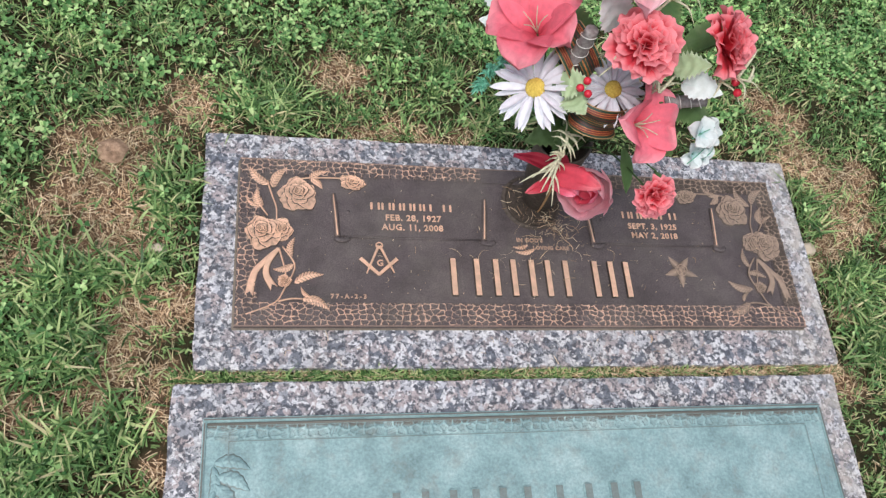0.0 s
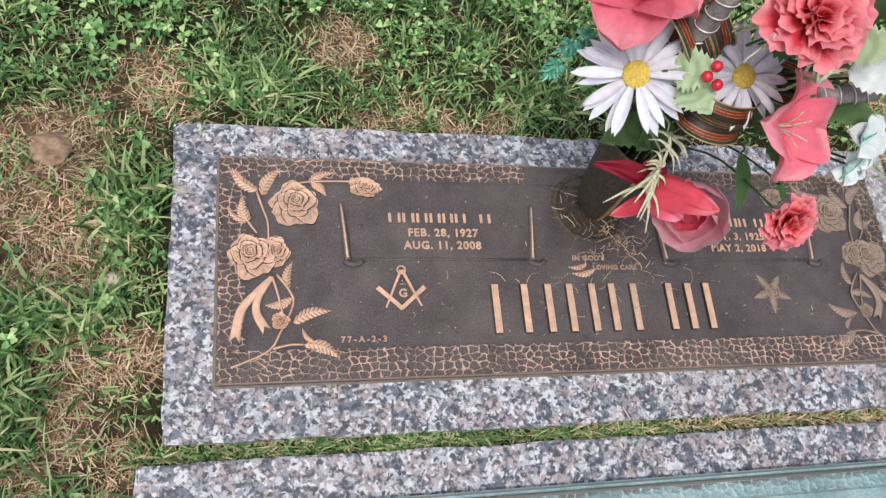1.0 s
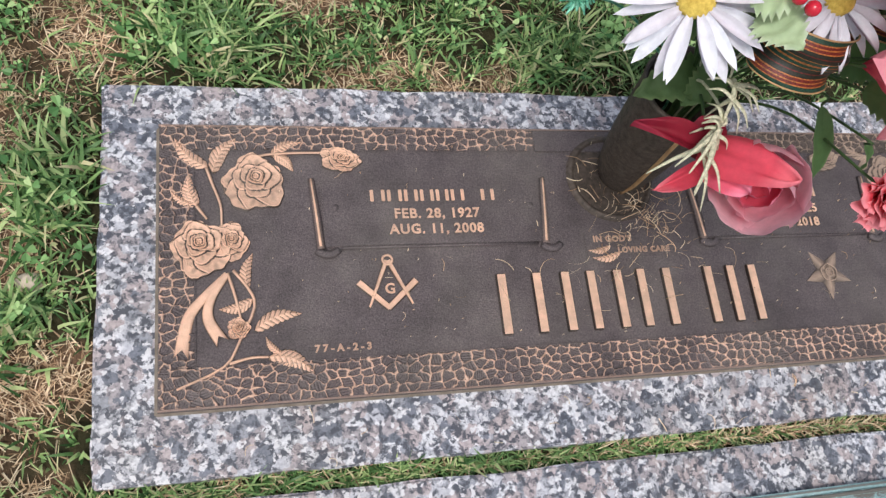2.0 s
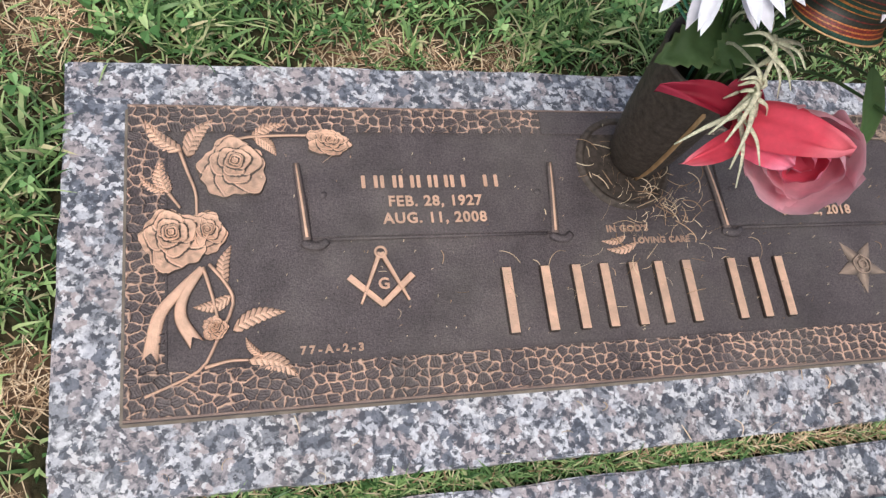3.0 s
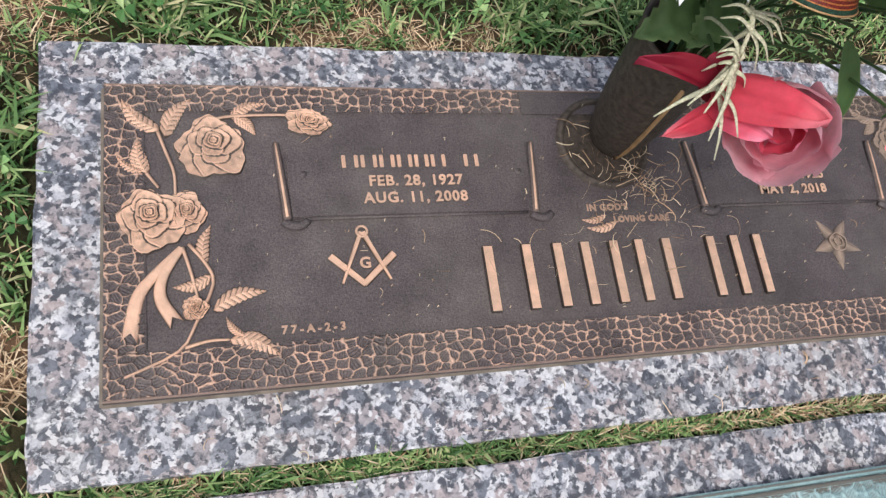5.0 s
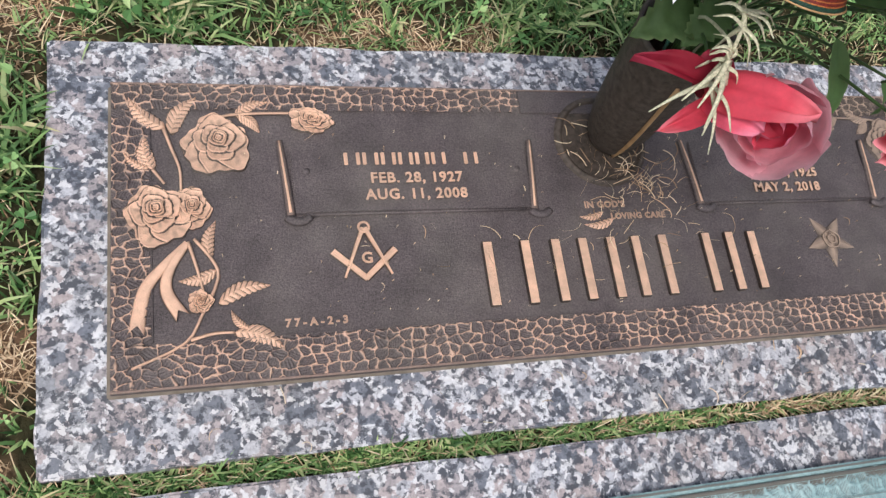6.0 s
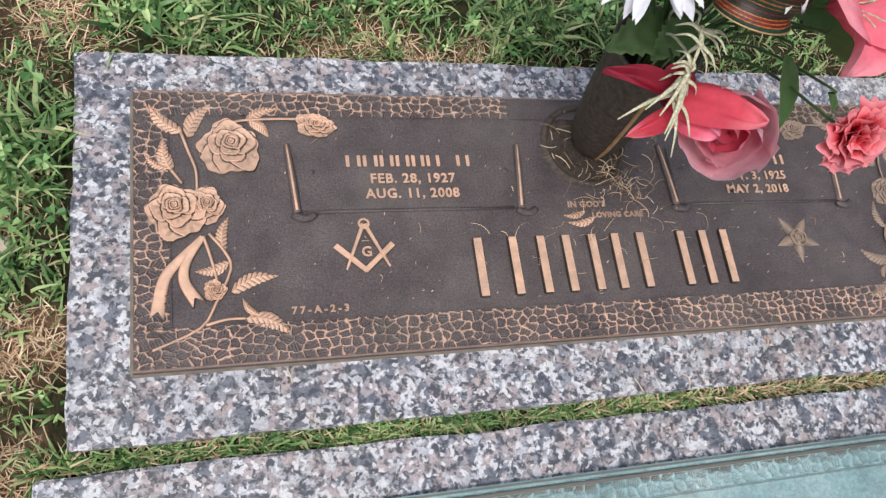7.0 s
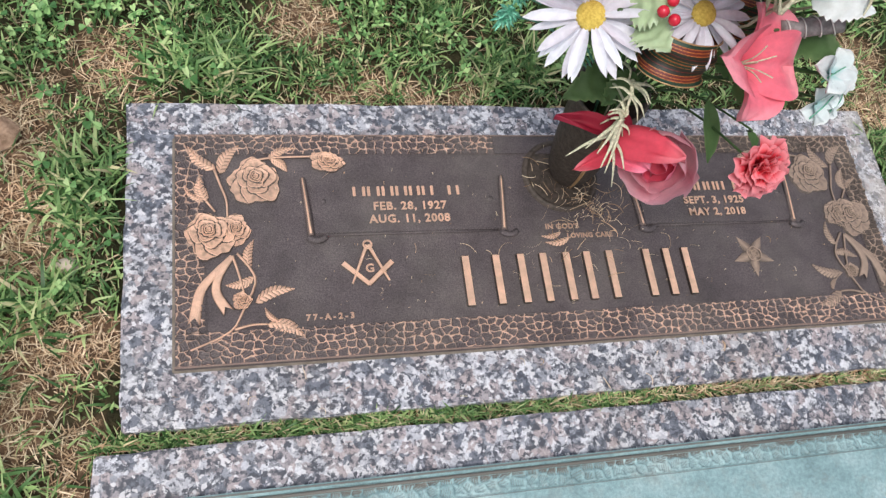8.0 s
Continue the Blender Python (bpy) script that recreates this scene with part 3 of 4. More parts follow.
make_border("border", -W + 0.001, W - 0.001, 0.0015, 0.043, 0.0, marker)
make_border("border", -W + 0.001, 0.0, 0.300, H - 0.0015, 1.0, marker)
make_border("border", 0.0005, W - 0.001, 0.300, H - 0.0015, 1.0, marker, DULL)
make_border("border", -W + 0.001, -0.520, 0.0435, 0.2995, 2.0, marker)
make_border("border", 0.520, W - 0.001, 0.0435, 0.2995, 3.0, marker, DULL)
for y0, y1 in ((-0.0005, 0.0015), (H - 0.0015, H + 0.0005)):
    part("rim", box("rim", -W - 0.0005, W + 0.0005, y0, y1, 0.018, FZ + 0.0022, BRONZE, 0.0004, 0.45), marker)


for x0, x1, y0, y1 in ((-0.5185, 0.5185, 0.0432, 0.0450), (-0.5198, -0.5180, 0.0452, 0.2990), (0.5180, 0.5198, 0.0452, 0.2990)):
    part("border_step", box("border_step", x0, x1, y0, y1, FZ - 0.001, FZ + 0.0021, BRONZE, 0.0005, 0.12), marker)


# -- relief ornaments, as height over the field
def rose_mesh(r, seed):
    """A cast rose: discs with raised lips, laid over one another towards a coiled heart."""
    rnd = random.Random(seed)
    hx, hy = 0.17, 0.10
    discs = [(0.50 * math.cos(k * 1.05 + rnd.uniform(-0.2, 0.2)), 0.50 * math.sin(k * 1.05 + rnd.uniform(-0.2, 0.2)), rnd.uniform(0.50, 0.60), 0) for k in range(6)]
    discs += [(hx + 0.30 * math.cos(k * 1.57 + seed), hy + 0.30 * math.sin(k * 1.57 + seed), rnd.uniform(0.38, 0.46), 1) for k in range(4)]
    discs += [(hx + 0.15 * math.cos(k * 2.1 + seed + 0.8), hy + 0.15 * math.sin(k * 2.1 + seed + 0.8), rnd.uniform(0.28, 0.33), 2) for k in range(3)]
    discs += [(hx, hy + 0.02, 0.245, 3), (hx + 0.02, hy, 0.165, 4), (hx, hy, 0.085, 5)]
    nr, na = 58, 150
    S, A = np.meshgrid(np.linspace(0, 1, nr), np.arange(na) * 2 * math.pi / na, indexing="ij")
    ph = rnd.uniform(0, 6.28)
    lobes = 0.97 + 0.07 * np.sin(5 * A + ph) + 0.06 * np.sin(3 * A + 2 * ph) + 0.025 * np.sin(13 * A + ph)
    X, Y = S * lobes * np.cos(A), S * lobes * np.sin(A)
    Z, worn, level = np.full(X.shape, 0.0030), np.full(X.shape, 0.5), np.full(X.shape, -1)
    for cx, cy, R, lv in discs:
        t = np.arctan2(Y - cy, X - cx)
        d = np.hypot(X - cx, Y - cy) / (R * (1 + 0.07 * np.sin(4 * t + cx * 9 + seed)))
        inside = (d < 1) & (lv >= level)
        lip = np.clip(d, 0, 1) ** 4
        Z = np.where(inside, 0.0032 + 0.00105 * lv + 0.0019 * lip, Z)
        worn = np.where(inside, 0.62 + 0.16 * np.sin(7 * t + 3 * cx) * (d > 0.3) * (d < 0.8) * 0.5 + 0.5 * lip, worn)
        level = np.where(inside, lv, level)
        groove = (d >= 1) & (d < 1 + 0.05 / R) & (level <= lv)
        worn = np.where(groove, worn - 0.36, worn)
    edge = S > 0.955
    Z, worn = np.where(edge, -0.0005, Z), np.where(S > 0.93, 0.0, worn)
    v = np.stack([X * r * 1.05, Y * r * 1.05, Z], -1).reshape(-1, 3)
    return mesh("rose", v, grid_faces(nr, na, 0, True), BRIGHT, True, worn=worn.ravel())


def relief_leaf(base, tip, width, h=0.003, veins=9):
    b, t = Vector((*base, 0)), Vector((*tip, 0))
    d = t - b
    L = d.length
    nu, nv = 91, 13
    v, w = [], []
    for i in range(nu):
        s = i / (nu - 1)
        half = width / 2 * (math.sin(math.pi * s ** 0.75) ** 0.8 if 0 < s < 1 else 0) * (1 + 0.07 * math.sin(s * veins * 2 * math.pi))
        for j in range(nv):
            q = j / (nv - 1) * 2 - 1
            k = (s - abs(q) * half / L * 0.8) * veins
            f = k - math.floor(k)
            groove = min(1, f / 0.22, (1 - f) / 0.22)
            mid = math.exp(-(q / 0.12) ** 2)
            z = h * (1 - q * q) * 0.6 + 0.0012 * groove * (1 - abs(q) ** 4) + 0.0008 * mid
            bend = 0.12 * L * math.sin(math.pi * s)
            v.append((s * L, q * half + bend, z))
            w.append(0.18 + 0.75 * groove + 0.3 * mid - 0.9 * (abs(q) > 0.9))
    me = mesh("leaf", v, grid_faces(nu, nv), BRIGHT, True, worn=w)
    return me, pose(base[0], base[1], FZ, 0, 0, math.degrees(math.atan2(d.y, d.x)))


def relief_ribbon(points, w0, w1):
    c = spline([(*p, 0) for p in points], 22)
    v, w = [], []
    for i, p in enumerate(c):
        d = c[min(i + 1, 21)] - c[max(i - 1, 0)]
        s = np.array((-d[1], d[0], 0)) / (np.linalg.norm(d) + 1e-9)
        wd = w0 + (w1 - w0) * i / 21
        for j in range(7):
            q = j / 3 - 1
            notch = 0.010 * (1 - abs(q)) * max(0, (i - 17) / 4)
            v.append(p + s * q * wd / 2 - d / (np.linalg.norm(d) + 1e-9) * notch + np.array((0, 0, 0.0036 if abs(q) < 0.99 else 0.0004)))
            w.append(0.95 if abs(q) < 0.99 else 0.2)
    return mesh("ribbon", v, grid_faces(22, 7), BRIGHT, True, worn=w)


def spray(side):
    """The rose spray at one end of the plaque; side -1 or 1 (mirrored)."""
    e = thing("rose_spray", "rubbed bright bronze rose spray with leaves and a ribbon" if side < 0 else "dull dusty bronze rose spray with leaves and a ribbon", "")
    e.parent = marker

    def P(x, y):
        return (side * x, y)
    for (x, y), r, sd in (((0.452, 0.256), 0.036, 1), ((0.511, 0.177), 0.034, 2), ((0.483, 0.184), 0.024, 9)):
        part("rose", rose_mesh(r, sd), e, "", pose(side * x, y, FZ - (0.0015 if sd == 9 else 0), 0, 0, 40 * sd))
    part("bud", rose_mesh(0.0175, 4), e, "", pose(side * 0.350, 0.287, FZ, 0, 0, 10 * side) @ Matrix.Diagonal((1.45, 0.95, 1, 1)))
    part("bud", rose_mesh(0.0125, 5), e, "", pose(side * 0.474, 0.083, FZ))
    for b, t, wd in (((0.503, 0.277), (0.540, 0.314), 0.020), ((0.498, 0.270), (0.471, 0.315), 0.020), ((0.432, 0.292), (0.395, 0.310), 0.015),
                     ((0.428, 0.293), (0.406, 0.272), 0.015), ((0.516, 0.228), (0.524, 0.269), 0.019), ((0.520, 0.230), (0.545, 0.249), 0.010),
                     ((0.463, 0.128), (0.456, 0.170), 0.014), ((0.457, 0.116), (0.494, 0.106), 0.015), ((0.457, 0.080), (0.405, 0.097), 0.018),
                     ((0.443, 0.050), (0.395, 0.030), 0.021), ((0.429, 0.053), (0.445, 0.073), 0.009), ((0.373, 0.297), (0.358, 0.280), 0.008)):
        me, m = relief_leaf(P(*b), P(*t), wd)
        part("leaf", me, e, "", m)
    for pts in (((0.505, 0.276), (0.498, 0.254), (0.490, 0.229), (0.489, 0.204)), ((0.516, 0.228), (0.505, 0.212)), ((0.455, 0.288), (0.43, 0.294), (0.373, 0.296), (0.36, 0.293)),
                ((0.478, 0.150), (0.462, 0.128), (0.456, 0.107), (0.473, 0.069), (0.490, 0.042), (0.538, 0.021)), ((0.484, 0.147), (0.476, 0.118), (0.470, 0.09)),
                ((0.484, 0.045), (0.462, 0.050), (0.443, 0.050))):
        part("stem", tube("stem", [(side * x, y, FZ + 0.002) for x, y in pts], 0.0022, 0.0016, BRIGHT, 16, 7, 0.9, 0.62), e)
    part("ribbon", relief_ribbon([P(0.485, 0.146), P(0.508, 0.122), P(0.526, 0.097), P(0.534, 0.053)], 0.008, 0.017), e, "", pose(0, 0, FZ))
    part("ribbon", relief_ribbon([P(0.486, 0.144), P(0.502, 0.118), P(0.505, 0.095), P(0.490, 0.067)], 0.008, 0.016), e, "", pose(0, 0, FZ + 0.001))
    if side > 0:
        for ob in e.children:
            ob.data.materials[0] = DULL


spray(-1)
spray(1)


def scroll(xl, xr, name_bars, lines):
    e = thing("scroll_panel", "raised bronze scroll panel with rolled ends and dates", "")
    e.parent = marker
    part("panel", box("panel", xl + 0.010, xr - 0.008, 0.174, 0.259, FZ - 0.001, FZ + 0.0034, BRONZE, 0.0012, 0.05), e)
    part("lip", tube("lip", [(xl + 0.022, 0.1733, FZ + 0.0012), (xr - 0.018, 0.1733, FZ + 0.0012)], 0.0021, 0.0021, BRONZE, 4, 6, 1, 0.0), e)
    for xa, xb in ((xl - 0.001, xl + 0.006), (xr, xr - 0.009)):
        part("roll", tube("roll", [(xa, 0.261, FZ + 0.002), ((xa + xb) / 2, 0.218, FZ + 0.003), (xb, 0.172, FZ + 0.002)], 0.0038, 0.0054, BRONZE, 12, 9, 1.0, 0.34), e)
        part("roll_end", tube("roll_end", [(xb - 0.004, 0.1715, FZ + 0.002), (xb + 0.002, 0.1665, FZ + 0.003), (xb + 0.013, 0.1660, FZ + 0.002), (xb + 0.021, 0.1720, FZ + 0.001)], 0.0058, 0.0044, BRONZE, 8, 8, 0.6, 0.1), e)
        part("edge_highlight", tube("edge_highlight", [(xa - 0.0006, 0.260, FZ + 0.0060), ((xa + xb) / 2 - 0.0006, 0.218, FZ + 0.0076), (xb - 0.0006, 0.174, FZ + 0.0074)], 0.0012, 0.0019, BRIGHT, 8, 6, 0.5, 0.95), e, "rubbed bright edge")
    for x in (xl + 0.026, xr - 0.022):
        part("screw", tube("screw", [(x, 0.224, FZ + 0.0025), (x, 0.224, FZ + 0.0048)], 0.0042, 0.0034, BRONZE, 3, 12, 1, 0.25), e)
    for x0, x1 in [p for a, b in name_bars for p in ((a, a + 0.0042), (b - 0.0042, b))]:
        part("bar", box("bar", x0, x1, 0.2305, 0.2455, FZ + 0.0025, FZ + 0.0056, BRIGHT, 0.0006, 0.9), e, "rubbed bronze bar in place of lettering")
    for words, x, y in lines:
        part("lettering", text_mesh("lettering", words, 0.0172, BRIGHT, 0.0012, 0.95), e, "raised rubbed bronze lettering", pose(x, y, FZ + 0.0044))


scroll(-0.385, -0.091, ((-0.317, -0.299), (-0.296, -0.278), (-0.275, -0.258), (-0.255, -0.238), (-0.235, -0.219), (-0.216, -0.199), (-0.177, -0.160)),
       (("FEB. 28, 1927", -0.236, 0.2135), ("AUG. 11, 2008", -0.238, 0.1935)))
scroll(0.119, 0.404, ((0.196, 0.213), (0.216, 0.233), (0.236, 0.251), (0.254, 0.268), (0.271, 0.285), (0.301, 0.317)),
       (("SEPT. 3, 1925", 0.259, 0.2125), ("MAY 2, 2018", 0.260, 0.192)))

for x0, x1 in [p for a, b in ((-0.172, -0.114), (-0.089, -0.042), (-0.018, 0.027), (0.051, 0.124), (0.145, 0.190)) for p in ((a, a + 0.0125), (b - 0.0125, b))]:
    part("bar", box("bar", x0, x1, 0.058, 0.134, FZ - 0.001, FZ + 0.0055, BRIGHT, 0.0012, 0.95), marker, "rubbed bronze bar in place of a large letter")

part("lettering", text_mesh("lettering", "77-A-2-3", 0.0115, BRIGHT, 0.0008, 0.6, 1.55), marker, "small raised plot number", pose(-0.361, 0.0555, FZ + 0.0008))

# small motto tablet below the vase
tablet = part("tablet", box("tablet", -0.046, 0.077, 0.150, 0.185, FZ - 0.001, FZ + 0.0012, BRONZE, 0.0006, 0.12), marker, "low motto tablet with a leaf")
part("lettering", text_mesh("lettering", "IN GOD'S", 0.0115, BRIGHT, 0.0007, 0.6), tablet, "", pose(-0.008, 0.1755, FZ + 0.0016))
part("lettering", text_mesh("lettering", "LOVING CARE", 0.0105, BRIGHT, 0.0007, 0.6), tablet, "", pose(0.034, 0.160, FZ + 0.0016))
for b, t, wd in (((0.0, 0.157), (-0.040, 0.151), 0.011), ((-0.012, 0.166), (-0.044, 0.161), 0.009)):
    me, m = relief_leaf(b, t, wd, 0.002, 7)
    part("leaf", me, tablet, "", m @ pose(0, 0, 0.001))


def flat_bar(name, a, b, w0, w1, parent, worn=0.9, z=0.003):
    a, b = Vector((*a, 0)), Vector((*b, 0))
    d = (b - a).normalized()
    s = Vector((-d.y, d.x, 0))
    v = []
    for h, k in ((0, 1.35), (z, 0.8)):
        for p, w in ((a, w0), (b, w1)):
            for sg in (-1, 1):
                v.append(p + s * sg * w / 2 * k + Vector((0, 0, h)))
    f = [(4, 5, 7, 6), (0, 2, 6, 4), (1, 5, 7, 3), (0, 4, 5, 1), (2, 3, 7, 6)]
    return part(name, mesh(name, v, f, BRIGHT, False, worn=[0.0] * 4 + [worn] * 4), parent, "", pose(0, 0, FZ))


emblem = thing("square_and_compass", "rubbed bronze square and compasses emblem", "")
emblem.parent = marker
flat_bar("square_arm", (-0.304, 0.0985), (-0.3385, 0.131), 0.0062, 0.0075, emblem, 0.85, 0.0022)
flat_bar("square_arm", (-0.306, 0.0985), (-0.2705, 0.131), 0.0062, 0.0075, emblem, 0.85, 0.0026)
flat_bar("compass_leg", (-0.304, 0.156), (-0.328, 0.100), 0.0052, 0.0024, emblem, 0.9, 0.0036)
flat_bar("compass_leg", (-0.302, 0.156), (-0.277, 0.102), 0.0052, 0.0024, emblem, 0.9, 0.0040)
ring_pts = [(-0.303 + 0.0058 * math.cos(a * 0.524), 0.1565 + 0.0058 * math.sin(a * 0.524), FZ + 0.003) for a in range(13)]
part("pivot", tube("pivot", ring_pts, 0.0017, 0.0017, BRIGHT, 25, 6, 1, 0.9), emblem)
part("lettering", text_mesh("lettering", "G", 0.017, BRIGHT, 0.001, 0.9), emblem, "", pose(-0.3025, 0.121, FZ + 0.002))


def star_mesh(r):
    v, w, f = [(0, 0, 0.0045)], [0.75], []
    for i in range(10):
        a = -math.pi / 2 + i * math.pi / 5
        q = r if i % 2 == 0 else r * 0.44
        v.append((q * math.cos(a), q * math.sin(a), 0.0012 if i % 2 == 0 else 0.001))
        w.append(0.95 if i % 2 == 0 else 0.25)
    for i in range(10):
        f.append((0, 1 + i, 1 + (i + 1) % 10))
    b = len(v)
    for i in range(10):
        x, y, _ = v[1 + i]
        v.append((x * 1.06, y * 1.06, -0.0005))
        w.append(0.0)
    for i in range(10):
        f.append((1 + i, b + i, b + (i + 1) % 10, 1 + (i + 1) % 10))
    return mesh("star", v, f, DULL, False, worn=w)


star = part("star", star_mesh(0.0365), marker, "five-pointed bronze star with a carved centre", pose(0.304, 0.1185, FZ, 0, 0, -2))
pent = [(0.0125 * math.cos(math.pi / 2 + i * 1.2566), 0.0125 * math.sin(math.pi / 2 + i * 1.2566), 0.0042) for i in range(6)]
part("pentagon", tube("pentagon", pent, 0.0012, 0.0012, DULL, 26, 6, 1, 0.95), star)
part("pentagon", tube("pentagon", [(x * 0.5, y * 0.5, 0.0052) for x, y, _ in pent], 0.0011, 0.0011, DULL, 26, 6, 1, 0.9), star)

# ---------------------------------------------------------------- vase
VX, VY = 0.020, 0.268


def lathe(name, profile, material, n=40, **attrs):
    v = [(r * math.cos(2 * math.pi * j / n), r * math.sin(2 * math.pi * j / n), z) for r, z in profile for j in range(n)]
    return mesh(name, v, grid_faces(len(profile), n, 0, True), material, True, **attrs)


def lathe_worn(name, profile, material, worn):
    return lathe(name, profile, material, 40, worn=np.repeat(worn, 40))


seat = part("vase_seat", lathe_worn("vase_seat", [(0.0, 0.0004), (0.044, 0.0004), (0.047, 0.0012), (0.050, 0.0004), (0.0520, 0.0006), (0.0535, 0.0048), (0.0565, 0.0056), (0.060, 0.0042), (0.062, -0.001)],
            VASE, [0, 0, 0.1, 0, 0, 0.2, 0.3, 0.15, 0]), marker, "round vase socket ringed with dead grass", pose(0.006, 0.261, FZ))
part("socket_flange", box("socket_flange", -0.094, 0.117, 0.2995, H - 0.0015, FZ - 0.001, FZ + 0.0018, BRONZE, 0.0007, 0.05), marker)

vase = thing("bronze_vase", "dark dusty bronze flower vase standing in the plaque", "vase", (VX, VY, FZ))
vase.rotation_euler = (0, radians(-6), 0)
part("body", lathe("body", [(0.0, 0.001), (0.022, 0.001), (0.0280, 0.005), (0.0340, 0.018), (0.0395, 0.05), (0.0440, 0.10), (0.0465, 0.15), (0.0485, 0.210), (0.0505, 0.217), (0.0505, 0.222), (0.0470, 0.223), (0.044, 0.21), (0.03, 0.04), (0.0, 0.035)], VASE, 48), vase)
part("seam", tube("seam", [(-0.0040, -0.0285, 0.006), (-0.0060, -0.0388, 0.05), (-0.0070, -0.0432, 0.10), (-0.0080, -0.0465, 0.19)], 0.0042, 0.0050, SEAM, 12, 7, 0.35), vase, "bare golden bronze seam")


# dead grass caught round the vase foot and over the plaque
def litter(n, cx, cy, rx, ry, zlo, name, label, long=0.035, short=0.008):
    V, F = [], []
    for i in range(n):
        a, q = random.uniform(0, 6.28), random.random() ** 0.5
        x, y = cx + rx * q * math.cos(a), cy + ry * q * math.sin(a)
        L, d, k = random.uniform(short, long), random.uniform(0, 6.28), random.gauss(0, 1.3)
        wd = random.uniform(0.00015, 0.00045)
        z = zlo + random.uniform(0.0008, 0.005)
        b = len(V)
        for j in range(6):
            s = j / 5
            V += [(x - math.sin(d) * wd, y + math.cos(d) * wd, z + 0.004 * math.sin(s * 3.1)), (x + math.sin(d) * wd, y - math.cos(d) * wd, z + 0.0006 + 0.004 * math.sin(s * 3.1))]
            x, y, d = x + L / 5 * math.cos(d), y + L / 5 * math.sin(d), d + k / 5
        F += [(b + 2 * j, b + 2 * j + 1, b + 2 * j + 3, b + 2 * j + 2) for j in range(5)]
    me = bpy.data.meshes.new(name)
    me.from_pydata(V, [], F)
    me.materials.append(STRAW)
    tagged(new(name, me), label, "grass", kind="stuff")


random.seed(3)
litter(46, 0.004, 0.250, 0.056, 0.05, FZ + 0.001, "dead_grass", "dry grass clippings in the vase socket")
litter(62, 0.062, 0.208, 0.045, 0.035, FZ + 0.001, "dead_grass", "dry grass clippings beside the vase")
litter(24, 0.03, 0.168, 0.07, 0.022, FZ + 0.002, "dead_grass", "dry grass clippings on the motto tablet")
litter(26, 0.02, 0.125, 0.20, 0.03, FZ + 0.003, "dead_grass", "scattered dry grass clippings on the plaque")
litter(26, 0.0, 0.17, 0.52, 0.15, FZ, "dead_grass", "few stray dry clippings over the bronze", 0.018)
litter(190, 0.0, 0.17, 0.53, 0.16, FZ, "crumbs", "tiny pale crumbs of dry grass scattered over the bronze", 0.0035, 0.001)
litter(26, 0.0, -0.04, 0.6, 0.03, 0.0145, "dead_grass", "few stray clippings on the granite", 0.02)

# ---------------------------------------------------------------- the green bronze marker
GX0, GX1, GY1, GY0 = -0.598, 0.541, -0.154, -0.50
green = thing("grave_marker", "verdigris green bronze plaque with a raised rim", "grave marker")
part("plate", box("plate", GX0, GX1, GY0, GY1, 0.0125, 0.022, TEAL, 0.0015, 0.0), green)
for x0, x1, y0, y1 in ((GX0, GX1, GY1 - 0.006, GY1), (GX0, GX0 + 0.006, GY0, GY1 - 0.0062), (GX1 - 0.006, GX1, GY0, GY1 - 0.0062)):
    part("rim", box("rim", x0, x1, y0, y1, 0.0205, 0.0265, TEAL, 0.0018, 0.75), green, "raised dark rim")
for x0, x1, y0, y1 in ((-0.558, 0.500, -0.1935, -0.1905), (-0.558, -0.555, GY0, -0.194), (0.497, 0.500, GY0, -0.194)):
    part("fillet", box("fillet", x0, x1, y0, y1, 0.021, 0.0238, TEAL, 0.0008, 0.55), green)
bv, bf, bw = pebbled(GX0 + 0.007, GX1 - 0.007, -0.189, GY1 - 0.007, 0.016, 0.0016, 5.0, lambda X, Y: X < 9)
bv[:, 2] -= FZ + 0.0012 - 0.0225
part("rim", tube("rim", [(GX0 + 0.008, GY1 - 0.0105, 0.0225), (GX1 - 0.008, GY1 - 0.0105, 0.0225)], 0.003, 0.003, TEAL, 4, 8, 1, 0.7), green, "inner dark ridge")
part("border", mesh("border", bv, bf.tolist(), TEAL, True, worn=np.clip(0.45 - bw + (0.45 + 0.9 * wobble(bv[:, 0] * 2.3, bv[:, 1] * 9)) * np.clip((bv[:, 1] + 0.178) * 90, 0, 1), 0, 1)), green, "finely textured band with brown stains")
for x0, x1 in [p for a, b in ((-0.300, -0.235), (-0.205, -0.15), (-0.12, -0.06), (-0.02, 0.05), (0.08, 0.14)) for p in ((a, a + 0.017), (b - 0.017, b))]:
    part("bar", box("bar", x0, x1, -0.355, -0.281, 0.021, 0.0275, TEAL, 0.0022, 0.62), green, "raised bar in place of a large letter")
for b, t, wd in (((-0.577, -0.225), (-0.522, -0.236), 0.024), ((-0.572, -0.246), (-0.522, -0.270), 0.026), ((-0.574, -0.258), (-0.548, -0.305), 0.026), ((-0.578, -0.23), (-0.585, -0.29), 0.018)):
    me, m = relief_leaf(b, t, wd, 0.0042, 5)
    me.materials[0] = TEAL
    me.attributes["worn"].data.foreach_set("value", np.array([0.12 + 0.5 * ((i % 13) in (0, 1, 11, 12)) for i in range(len(me.vertices))], np.float32))
    part("leaf", me, green, "", m @ pose(0, 0, -FZ + 0.022))


